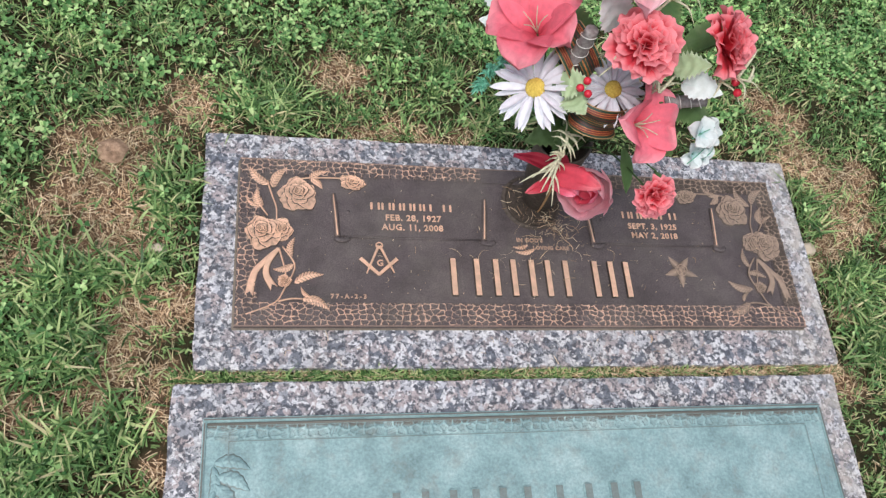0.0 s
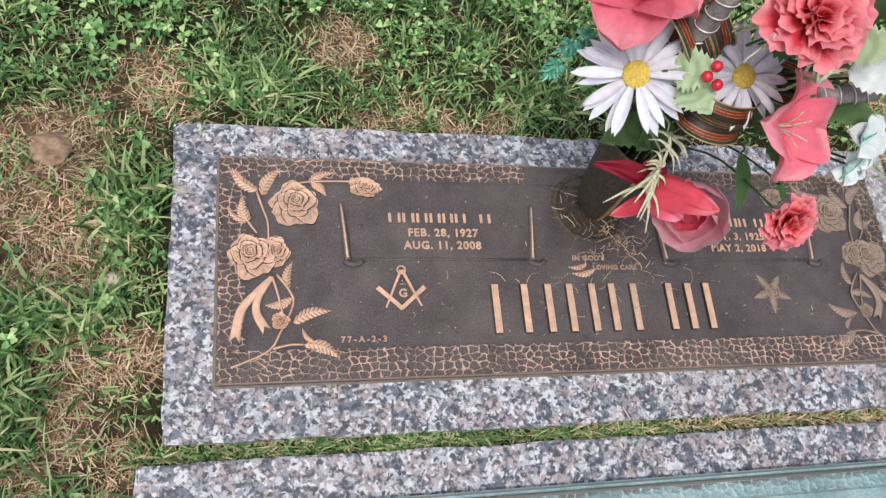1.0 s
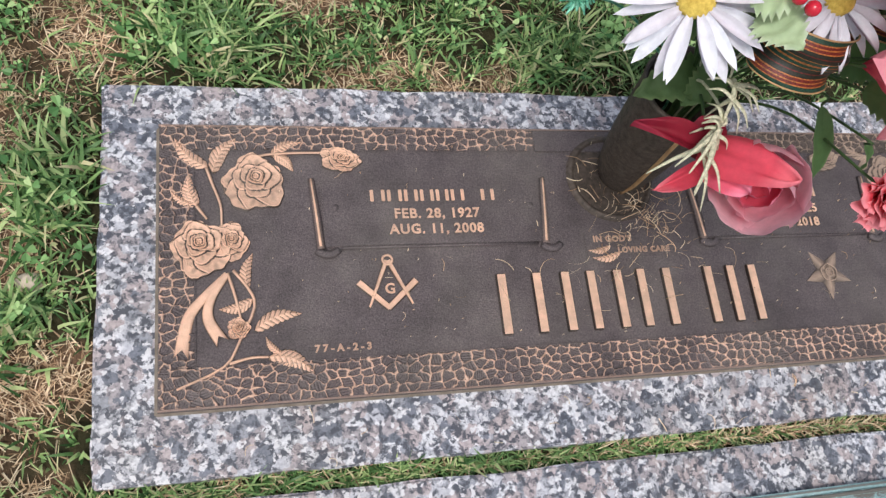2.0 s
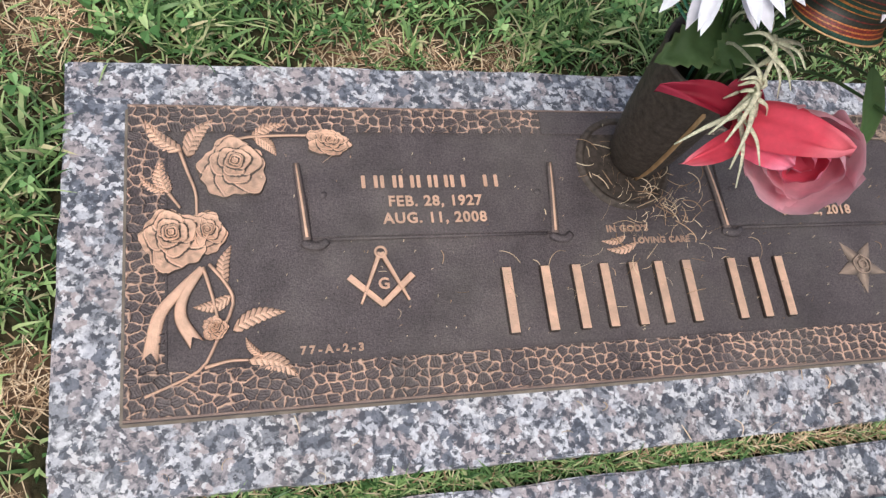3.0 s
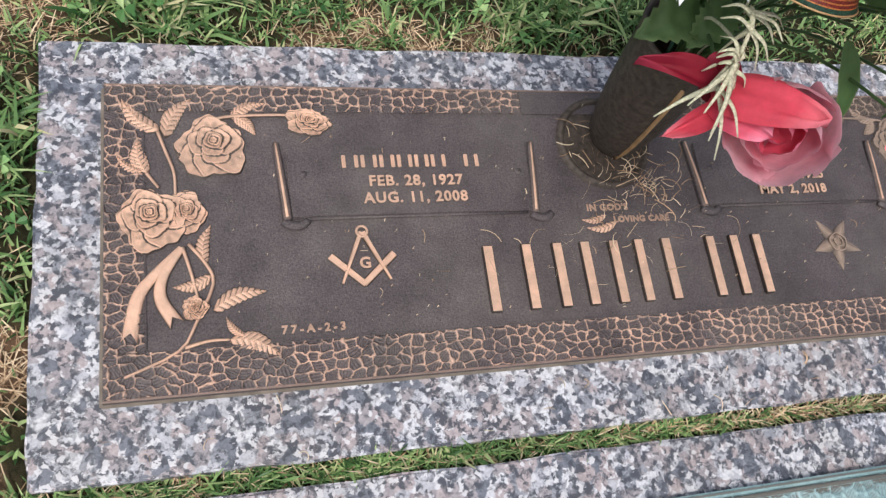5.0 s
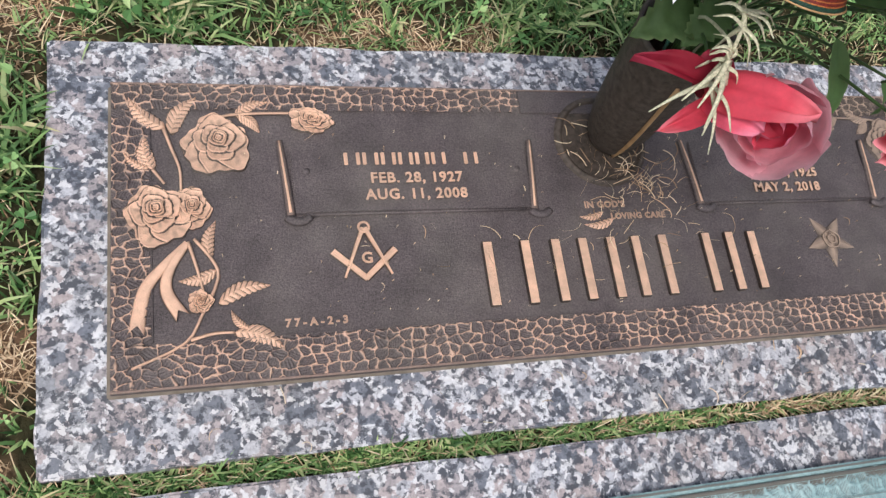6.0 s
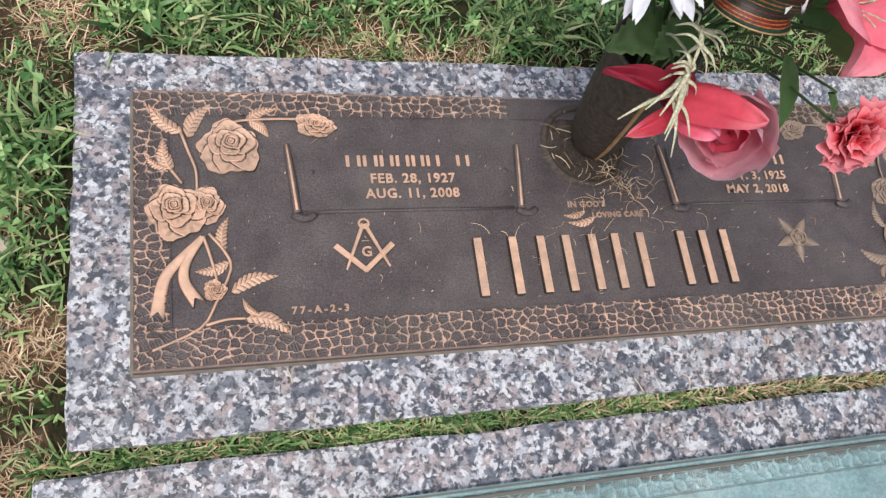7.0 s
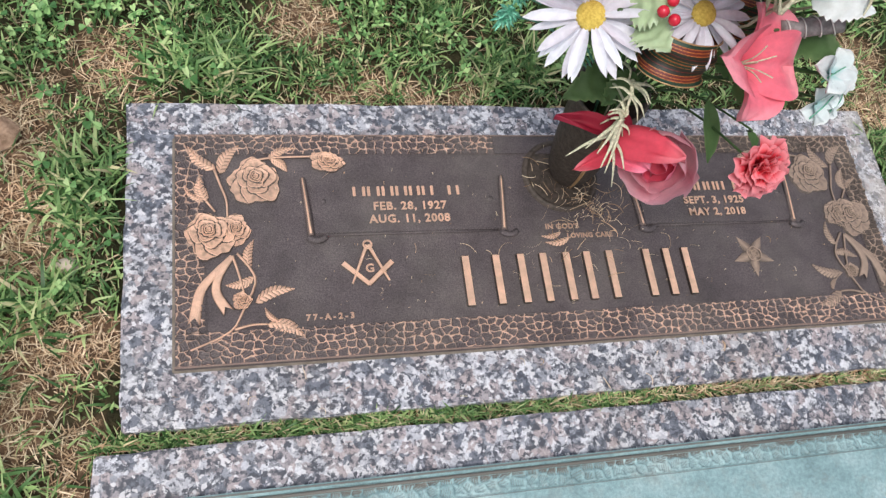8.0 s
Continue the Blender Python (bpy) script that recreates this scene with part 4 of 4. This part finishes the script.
# ---------------------------------------------------------------- flowers
def petal(name, L, Wd, material, rise=0.3, curl=0.4, cup=0.25, ruffle=0.0, shape=0.6, start=0.0, seed=0, nu=9, nv=9, teeth=0.0, blunt=0.6, waves=1.0):
    """One petal along +x: rise lifts it at the root, curl bends its tip down, cup lifts its sides."""
    rnd = random.Random(seed)
    ph = [rnd.uniform(0, 6.28) for _ in range(3)]
    v, al = [], []
    for i in range(nu):
        s = i / (nu - 1)
        if teeth:
            half = Wd / 2 * (0.15 + 0.85 * s ** 0.8)
        else:
            half = Wd / 2 * max(0.12 * (1 - s), math.sin(math.pi * min(1, s ** (1 / shape * 0.9))) ** blunt if s < 1 else 0.0)
        for j in range(nv):
            q = j / (nv - 1) * 2 - 1
            x = start + L * s * (1 - (0.18 * q * q if teeth else 0)) * (1 - teeth * (0.5 + 0.5 * math.sin(q * 9 + ph[2])) * s ** 3)
            z = L * (rise * math.sin(s * 1.6) - curl * s * s) + cup * half * q * q * 1.6
            z += ruffle * L * s * s * (math.sin(q * 4.7 * waves + ph[0]) * 0.65 + math.sin(q * 10 * waves + ph[1]) * 0.35)
            z -= 0.11 * Wd * math.exp(-(q / 0.2) ** 2) * (1 - 0.7 * s)
            v.append((x, q * half, z))
            al.append(min(1, s + 0.12 * abs(q)))
    return mesh(name, v, grid_faces(nu, nv), material, True, along=al)


MOUTH = (VX - 0.019, VY - 0.004, FZ + 0.21)


def stem_to(parent, at, way, r=0.0017, material=None):
    at, way = Vector(at), Vector(way).normalized()
    low = Vector((VX + at.x * 0.15, VY + (at.y - VY) * 0.12, FZ + 0.09))
    mid = Vector(MOUTH) + Vector(((at.x - VX) * 0.12, (at.y - VY) * 0.12, 0.01))
    pts = [low, mid, (mid + at) / 2 + Vector((0, 0.03, 0.01)), at - way * 0.012, at]
    part("stem", tube("stem", [tuple(p - Vector(parent.location)) for p in pts], r, r * 0.8, material or STEM, 18, 7), parent, "wired green stem")


def flower(name, label, at, way, kind="flower"):
    e = thing(name, label, kind, at, name + " stems in the vase")
    stem_to(e, at, way)
    return e


def ring_of(e, me, n, way, spin=0.0, lift=0.0, tilt=0.0, name="petal", jitter=0.08):
    for i in range(n):
        m = facing((0, 0, 0), way) @ Matrix.Rotation(spin + i * 2 * math.pi / n + random.uniform(-jitter, jitter), 4, "Z")
        m = m @ Matrix.Translation((0, 0, lift)) @ Matrix.Rotation(-tilt + random.uniform(-jitter, jitter), 4, "Y")
        part(name, me[i % len(me)] if isinstance(me, list) else me, e, "", m)


def daisy(at, way, r, spin=0.0):
    e = flower("daisy", "white cloth daisy with a yellow centre in the vase", at, way)
    a = [petal("petal", r * random.uniform(0.9, 1.0), r * random.uniform(0.15, 0.21), WHITE, random.uniform(0.02, 0.22), random.uniform(0.1, 0.3), 0.35, 0.03, 0.78, r * 0.12, k, 8, 5) for k in range(7)]
    ring_of(e, a, 19, way, spin, 0.0, 0.0, "petal", 0.12)
    ring_of(e, a[::-1], 15, way, spin + 0.2, 0.0025, 0.12, "petal", 0.14)
    bm = bmesh.new()
    bmesh.ops.create_uvsphere(bm, u_segments=20, v_segments=10, radius=r * 0.25)
    for v in bm.verts:
        v.co.z *= 0.5
        v.co *= 1 + 0.07 * noise.noise(v.co * 900)
    part("disc", from_bmesh("disc", bm, YELLOW, True), e, "fuzzy yellow centre", facing((0, 0, 0), way) @ pose(0, 0, 0.004))


def carnation(at, way, r, spin=0.0):
    e = flower("carnation", "ruffled coral red cloth carnation in the vase", at, way)
    for k, (n, L, tilt, lift) in enumerate(((8, 1.0, 0.10, 0.0), (8, 0.90, 0.40, 0.002), (7, 0.80, 0.70, 0.004), (6, 0.68, 0.98, 0.006), (5, 0.52, 1.25, 0.008))):
        ms = [petal("petal", r * L * random.uniform(0.88, 1.06), r * 0.9, CARN, 0.24, 0.10, 0.1, 0.18, 0.42, 0.0, 30 + k * 5 + j, 9, 21, 0.09, 0.6, 0.8) for j in range(4)]
        ring_of(e, ms, n, way, spin + k * 0.5, lift, tilt, "petal", 0.24)


def lily(at, way, r, spin=0.0, n=5, stamen=True, material=None):
    e = flower("lily", "open coral pink cloth lily with green stamens", at, way)
    a = [petal("petal", r * random.uniform(0.92, 1.05), r * 1.08, material or PINK, 0.72, 0.42, 0.30, 0.12, 0.78, 0.0, k, 16, 13, 0.0, 0.30) for k in range(5)]
    ring_of(e, a, n, way, spin, 0.0, 0.12, "petal", 0.12)
    if stamen:
        for k in range(5):
            b = k * 1.26
            part("stamen", tube("stamen", [(0, 0, 0.004), (0.007 * math.cos(b), 0.007 * math.sin(b), r * 0.4), (0.018 * math.cos(b), 0.018 * math.sin(b), r * 0.62)], 0.0009, 0.0007, FROST, 8, 5), e, "", facing((0, 0, 0), way))


def shell(name, centre, R, axis, phi, spread, th1, material, seed, ruffle=0.05, flare=0.10):
    """One cupped petal of a globe-shaped flower, opening along axis."""
    rnd = random.Random(seed)
    ph = [rnd.uniform(0, 6.28) for _ in range(3)]
    a = Vector(axis).normalized()
    b = a.orthogonal().normalized()
    c = a.cross(b)
    nu, nv = 15, 17
    v, al = [], []
    for i in range(nu):
        t = i / (nu - 1)
        for j in range(nv):
            q = j / (nv - 1) * 2 - 1
            th = (0.12 + (th1 - 0.12) * t * (1 - 0.16 * q * q * t + 0.035 * math.sin(q * 6 + ph[0]) * t))
            f = phi + q * spread * (0.55 + 0.45 * math.sin(math.pi * min(1, t * 1.1) * 0.5))
            rr = R * (1 + flare * max(0, t - 0.65) ** 2 * 8 + ruffle * t * t * (math.sin(q * 5 + ph[1]) + 0.5 * math.sin(q * 11 + ph[2])) + 0.05 * abs(q) ** 3)
            v.append(Vector(centre) + (a * -math.cos(th) + (b * math.cos(f) + c * math.sin(f)) * math.sin(th)) * rr)
            al.append(min(1, 0.25 + 0.75 * t))
    return mesh(name, v, grid_faces(nu, nv), material, True, along=al)


def big_rose(at):
    """The drooping half-open rose: a pale globe of petals under coral and red outer ones. Its axes lie across, along and out of the drooping head."""
    e = flower("rose", "drooping pink cloth rose with coral and red outer petals", at, (0.3, -0.2, 0.9))
    turn = Matrix(((0.958, 0.041, -0.285), (-0.136, 0.937, -0.321), (0.253, 0.346, 0.903))).to_4x4()
    c, axis = (0.034, -0.021, 0.004), (-0.30, -0.45, 0.84)
    for k in range(5):
        part("petal", shell("petal", c, 0.0370 + 0.001 * k, axis, 0.5 + k * 1.257, 0.95, 1.95 + 0.1 * (k % 2), BLUSH, k, 0.035), e, "", turn)
    for k in range(4):
        part("petal", shell("petal", c, 0.027 + 0.0008 * k, axis, 1.2 + k * 1.571, 1.0, 2.2, BLUSH, k + 9, 0.05), e, "", turn)
    for k in range(3):
        part("petal", shell("petal", c, 0.0195, axis, 0.3 + k * 2.094, 1.15, 2.4, ROSE, k + 20, 0.06), e, "", turn)
    for k in range(2):
        part("petal", shell("petal", c, 0.0115, axis, k * 3.14, 1.5, 2.5, ROSE, k + 30, 0.05), e, "", turn)
    for base, tip, wd, ma, up, sh, cup, blunt in (((-0.004, 0.006, -0.004), (-0.080, 0.029, 0.002), 0.027, RED, (0.1, 0.3, 0.9), 1.15, 0.35, 0.85), ((-0.008, 0.000, -0.004), (-0.060, -0.027, 0.004), 0.020, CORAL, (0, -0.2, 0.95), 1.05, 0.5, 0.6),
                                                  ((-0.012, 0.000, -0.010), (-0.004, 0.042, -0.006), 0.034, RED, (0, 0.2, 0.9), 0.85, -0.2, 0.35), ((-0.020, 0.014, 0.010), (0.054, -0.026, 0.038), 0.047, CORAL, (0.1, 0.25, 0.95), 1.25, -0.30, 0.62),
                                                  ((-0.020, 0.004, 0.006), (0.022, -0.030, 0.020), 0.032, ROSE, (-0.2, -0.1, 0.95), 1.1, -0.25, 0.45)):
        b, t = Vector(base), Vector(tip)
        x = (t - b).normalized()
        y = Vector(up).cross(x).normalized()
        m = Matrix((x, y, x.cross(y))).transposed().to_4x4()
        m.translation = b
        part("petal", petal("petal", (t - b).length, wd, ma, 0.32, 0.24, cup, 0.10, sh, 0.0, int(wd * 999), 15, 13, 0.0, blunt), e, "", turn @ m)


def leaf_thing(name, label, base, tip, width, material, up=(0, 0, 1), droop=0.25, seed=0, serrated=0.0):
    """A single cloth leaf on its own stem; the vein is pressed in."""
    base, tip = Vector(base), Vector(tip)
    x = tip - base
    L = x.length
    x.normalize()
    y = Vector(up).cross(x).normalized()
    z = x.cross(y)
    nu, nv = 19, 9
    v, al = [], []
    for i in range(nu):
        s = i / (nu - 1)
        half = width / 2 * (math.sin(math.pi * s ** 0.7) ** 0.85 if 0 < s < 1 else 0)
        half *= 1 + serrated * ((i % 2) - 0.5)
        for j in range(nv):
            q = j / (nv - 1) * 2 - 1
            h = droop * L * 0.5 * math.sin(math.pi * s) + 0.25 * half * abs(q) ** 1.3 + 0.03 * width * math.sin(s * 22 + abs(q) * 4)
            p = x * (s * L) + y * (q * half) + z * h
            v.append(tuple(p))
            al.append(min(1, 0.25 + 0.55 * abs(q) + 0.2 * s))
    e = thing(name, label, "leaf", base, "leaves in the vase")
    part("blade", mesh("blade", v, grid_faces(nu, nv), material, True, along=al), e)
    stem_to(e, base, x, 0.0016)
    return e


random.seed(11)
daisy((-0.132, 0.214, 0.452), (-0.45, -0.35, 0.75), 0.060)
daisy((-0.022, 0.208, 0.470), (-0.05, -0.45, 0.85), 0.052, 0.2)
carnation((-0.032, 0.190, 0.585), (-0.25, -0.4, 0.85), 0.053)
carnation((0.083, 0.205, 0.585), (0.55, -0.25, 0.7), 0.052, 0.7)
carnation((0.061, 0.090, 0.380), (0.0, -0.7, 0.5), 0.040, 0.3)
lily((0.006, 0.160, 0.455), (0.38, -0.50, 0.70), 0.062, -0.6, 4)
lily((-0.138, 0.272, 0.500), (-0.4, -0.1, 0.85), 0.070, 0.5)
lily((-0.055, 0.268, 0.600), (-0.1, 0.1, 0.95), 0.070, 0.9, 5, True, BLUSH)

big_rose((-0.057, 0.1375, 0.3336))

# pale toothed holly-like leaves and the berries between the daisies
for base, tip, wd in (((-0.105, 0.205, 0.475), (-0.072, 0.190, 0.505), 0.042), ((-0.09, 0.195, 0.468), (-0.075, 0.155, 0.478), 0.040), ((0.03, 0.19, 0.55), (0.065, 0.17, 0.585), 0.036)):
    leaf_thing("holly_leaf", "pale green toothed cloth leaf in the vase", base, tip, wd, PALE, (-0.35, -0.4, 0.8), 0.15, 1, 0.35)


def berries(at, spots):
    e = flower("berry_sprig", "cluster of glossy red artificial berries", at, (0, -0.3, 0.9))
    for dx, dy, dz in spots:
        bm = bmesh.new()
        bmesh.ops.create_uvsphere(bm, u_segments=14, v_segments=9, radius=0.0058)
        part("berry", from_bmesh("berry", bm, BERRY, True), e, "", pose(dx, dy, dz))


berries((-0.078, 0.185, 0.498), ((-0.010, -0.003, 0.004), (0.0, 0.006, 0.009), (0.002, -0.009, 0.0)))
berries((0.112, 0.165, 0.555), ((0.0, 0.0, 0.006), (0.003, -0.013, 0.0)))


def sprig(at, tip, n, size, material, label, r=0.0014, name="twig", hang=(0, 0, 0)):
    """A frosted twig with thin curved needles."""
    e = thing(name, label, "twig", at, "twigs in the vase")
    a, b = Vector(at), Vector(tip)
    stem_to(e, at, b - a, 0.0016, material)
    d = b - a
    part("stalk", tube("stalk", [(0, 0, 0), tuple(d * 0.5 + Vector((0, 0, 0.012))), tuple(d)], r * 1.3, r, material, 10, 6), e)
    for i in range(n):
        s = (0.25, 0.62, 1.0)[i % 3]
        p = d * s + Vector((0, 0, 0.012 * 4 * s * (1 - s)))
        w = Vector((random.uniform(-1, 1), random.uniform(-1, 1), random.uniform(-0.5, 0.5))).normalized() + d.normalized() * 0.35 + Vector(hang)
        L = size * random.uniform(0.7, 1.15)
        q1, q2 = p + w * L * 0.5 + Vector((0, 0, 0.14 * L)), p + w * L * 0.9 - Vector((0, 0, 0.10 * L))
        part("needle", tube("needle", [tuple(p), tuple(q1), tuple(q2)], r * 1.9, r * 0.4, material, 10, 6, 0.4), e)


FROSTED = "pale frosted artificial twig with curled needles"
sprig((-0.062, 0.192, 0.380), (-0.066, 0.160, 0.364), 14, 0.034, FROST, FROSTED, 0.0016)
sprig((-0.0704, 0.1551, 0.3604), (-0.0823, 0.1415, 0.352), 12, 0.037, FROST, FROSTED, 0.0016, "twig", (-0.2, -0.5, -0.2))
sprig((-0.055, 0.225, 0.52), (-0.045, 0.19, 0.555), 10, 0.045, FROST, FROSTED, 0.0016)
sprig((-0.01, 0.25, 0.56), (0.04, 0.28, 0.60), 10, 0.05, FROST, FROSTED, 0.0016)
sprig((0.09, 0.18, 0.53), (0.125, 0.16, 0.57), 8, 0.04, FROST, FROSTED, 0.0014)
sprig((0.02, 0.19, 0.48), (0.02, 0.17, 0.52), 7, 0.04, FROST, FROSTED, 0.0014)
for dx, dy, dz in ((0, 0, 0), (-0.014, -0.018, -0.012), (0.016, 0.006, 0.012)):
    sprig((-0.176 + dx, 0.280 + dy, 0.400 + dz), (-0.186 + dx, 0.268 + dy, 0.410 + dz), 54, 0.013, SPARK, "emerald green tinsel sprig", 0.0019, "tinsel_sprig")

# green cloth leaves
GREEN = "dark green cloth leaf hanging from the vase"
for base, tip, wd in (((-0.016, 0.257, 0.296), (-0.090, 0.238, 0.274), 0.046), ((-0.006, 0.250, 0.312), (-0.046, 0.222, 0.283), 0.036), ((0.095, 0.15, 0.345), (0.135, 0.150, 0.29), 0.014),
                      ((0.035, 0.175, 0.37), (0.062, 0.131, 0.303), 0.0199), ((0.05, 0.22, 0.38), (0.11, 0.20, 0.40), 0.05), ((-0.06, 0.25, 0.40), (-0.15, 0.23, 0.40), 0.055),
                      ((0.04, 0.23, 0.5), (0.11, 0.22, 0.53), 0.05), ((0.02, 0.26, 0.52), (0.06, 0.33, 0.55), 0.06), ((-0.05, 0.28, 0.48), (-0.10, 0.35, 0.48), 0.05), ((0.06, 0.2, 0.46), (0.13, 0.16, 0.47), 0.045),
                      ((-0.08, 0.23, 0.43), (-0.17, 0.25, 0.42), 0.04), ((0.03, 0.16, 0.42), (0.08, 0.13, 0.43), 0.045), ((0.0, 0.23, 0.5), (0.03, 0.2, 0.55), 0.05), ((0.07, 0.25, 0.53), (0.14, 0.26, 0.56), 0.04)):
    leaf_thing("cloth_leaf", GREEN, base, tip, wd, LEAF, (-0.2, -0.3, 0.9), 0.2, 2, 0.25 if wd > 0.02 else 0.0)
for base, tip, wd in (((-0.13, 0.30, 0.47), (-0.205, 0.335, 0.45), 0.045), ((-0.13, 0.31, 0.48), (-0.195, 0.385, 0.45), 0.05), ((-0.05, 0.24, 0.56), (-0.09, 0.26, 0.62), 0.05), ((0.05, 0.18, 0.53), (0.10, 0.155, 0.545), 0.04)):
    leaf_thing("silver_leaf", "frosted silver-white cloth leaf", base, tip, wd, AQUA, (-0.3, -0.3, 0.9), 0.2, 3, 0.2)

# the pale aqua blossom at the side
def blossom(at, way, r, spin):
    e = flower("blossom", "white cloth blossom with an aqua centre in the vase", at, way)
    bl = [petal("petal", r, r * 1.0, AQUA, 0.4, 0.25, 0.35, 0.12, 0.85, 0.0, k + 3, 10, 9, 0.0, 0.35) for k in range(3)]
    ring_of(e, bl, 5, way, spin, 0.0, 0.1, "petal", 0.2)
    part("vein", tube("vein", [(-r * 0.8, 0, 0.008), (0, 0.002, 0.011), (r * 0.8, 0, 0.008)], 0.0009, 0.0007, SPARK, 8, 5), e, "thin aqua wire", facing((0, 0, 0), way, spin))


blossom((0.102, 0.140, 0.472), (0.1, -0.5, 0.8), 0.026, 0.3)
blossom((0.124, 0.150, 0.462), (0.5, -0.3, 0.7), 0.023, 1.0)
blossom((0.104, 0.125, 0.440), (0.2, -0.7, 0.5), 0.022, 0.6)
blossom((0.126, 0.132, 0.436), (0.5, -0.6, 0.5), 0.019, 0.1)


def bark_roll(at, tip, r):
    e = thing("bark_roll", "grey bark roll bound with silver thread", "decoration", at)
    d = Vector(tip) - Vector(at)
    stem_to(e, at, d, 0.0018)
    part("bark", tube("bark", [(0, 0, 0), tuple(d * 0.5), tuple(d)], r, r * 0.85, BARK, 12, 14), e)
    x = d.normalized()
    u = x.orthogonal().normalized()
    w = x.cross(u)
    turns = [tuple(d * (0.08 + 0.86 * k / 60) + (u * math.cos(k * 0.4 + 0.6 * math.sin(k * 0.3)) + w * math.sin(k * 0.4 + 0.6 * math.sin(k * 0.3))) * r * 1.02) for k in range(61)]
    part("thread", tube("thread", turns, 0.0007, 0.0007, SILVER, 150, 5), e)


bark_roll((-0.090, 0.228, 0.490), (-0.088, 0.230, 0.565), 0.011)
bark_roll((0.045, 0.178, 0.488), (0.100, 0.172, 0.508), 0.010)


def loop(at, r, width, way, sweep, label, name="ribbon_loop"):
    """A loop of wide woven ribbon, with wired edges."""
    e = thing(name, label, "ribbon", at)
    nu, nv = 40, 25
    v, al = [], []
    for i in range(nu):
        a = sweep[0] + (sweep[1] - sweep[0]) * i / (nu - 1)
        for j in range(nv):
            q = j / (nv - 1)
            rr = r * (1 + 0.10 * math.sin(q * 9.0 + a)) * (1 + 0.12 * math.sin(2 * a))
            v.append((rr * math.cos(a), rr * math.sin(a) * 0.8, (q - 0.5) * width))
            al.append(q)
    m = facing((0, 0, 0), way)
    part("band", mesh("band", [m @ Vector(p) for p in v], grid_faces(nu, nv), BAND, True, along=al), e)
    for q in (-0.5, 0.5):
        pts = [tuple(m @ Vector((r * (1 + 0.1 * math.sin((q + 0.5) * 9 + a)) * (1 + 0.12 * math.sin(2 * a)) * math.cos(a), r * 0.8 * (1 + 0.1 * math.sin((q + 0.5) * 9 + a)) * (1 + 0.12 * math.sin(2 * a)) * math.sin(a), q * width))) for a in np.linspace(sweep[0], sweep[1], 24)]
        part("wire_edge", tube("wire_edge", pts, 0.0008, 0.0008, SEAM, 48, 5), e)
    stem_to(e, at, (0, 0, 1), 0.0016)


PLAID = "dark green and red plaid ribbon loop with gold threads"
loop((-0.034, 0.186, 0.438), 0.036, 0.044, (0.12, 0.36, 0.88), (0, 2 * math.pi), PLAID)
loop((-0.085, 0.245, 0.50), 0.035, 0.05, (0.8, 0.3, 0.5), (0, 5.2), PLAID)
loop((0.045, 0.22, 0.45), 0.035, 0.05, (0.2, 0.6, 0.7), (2.5, 6.8), PLAID)
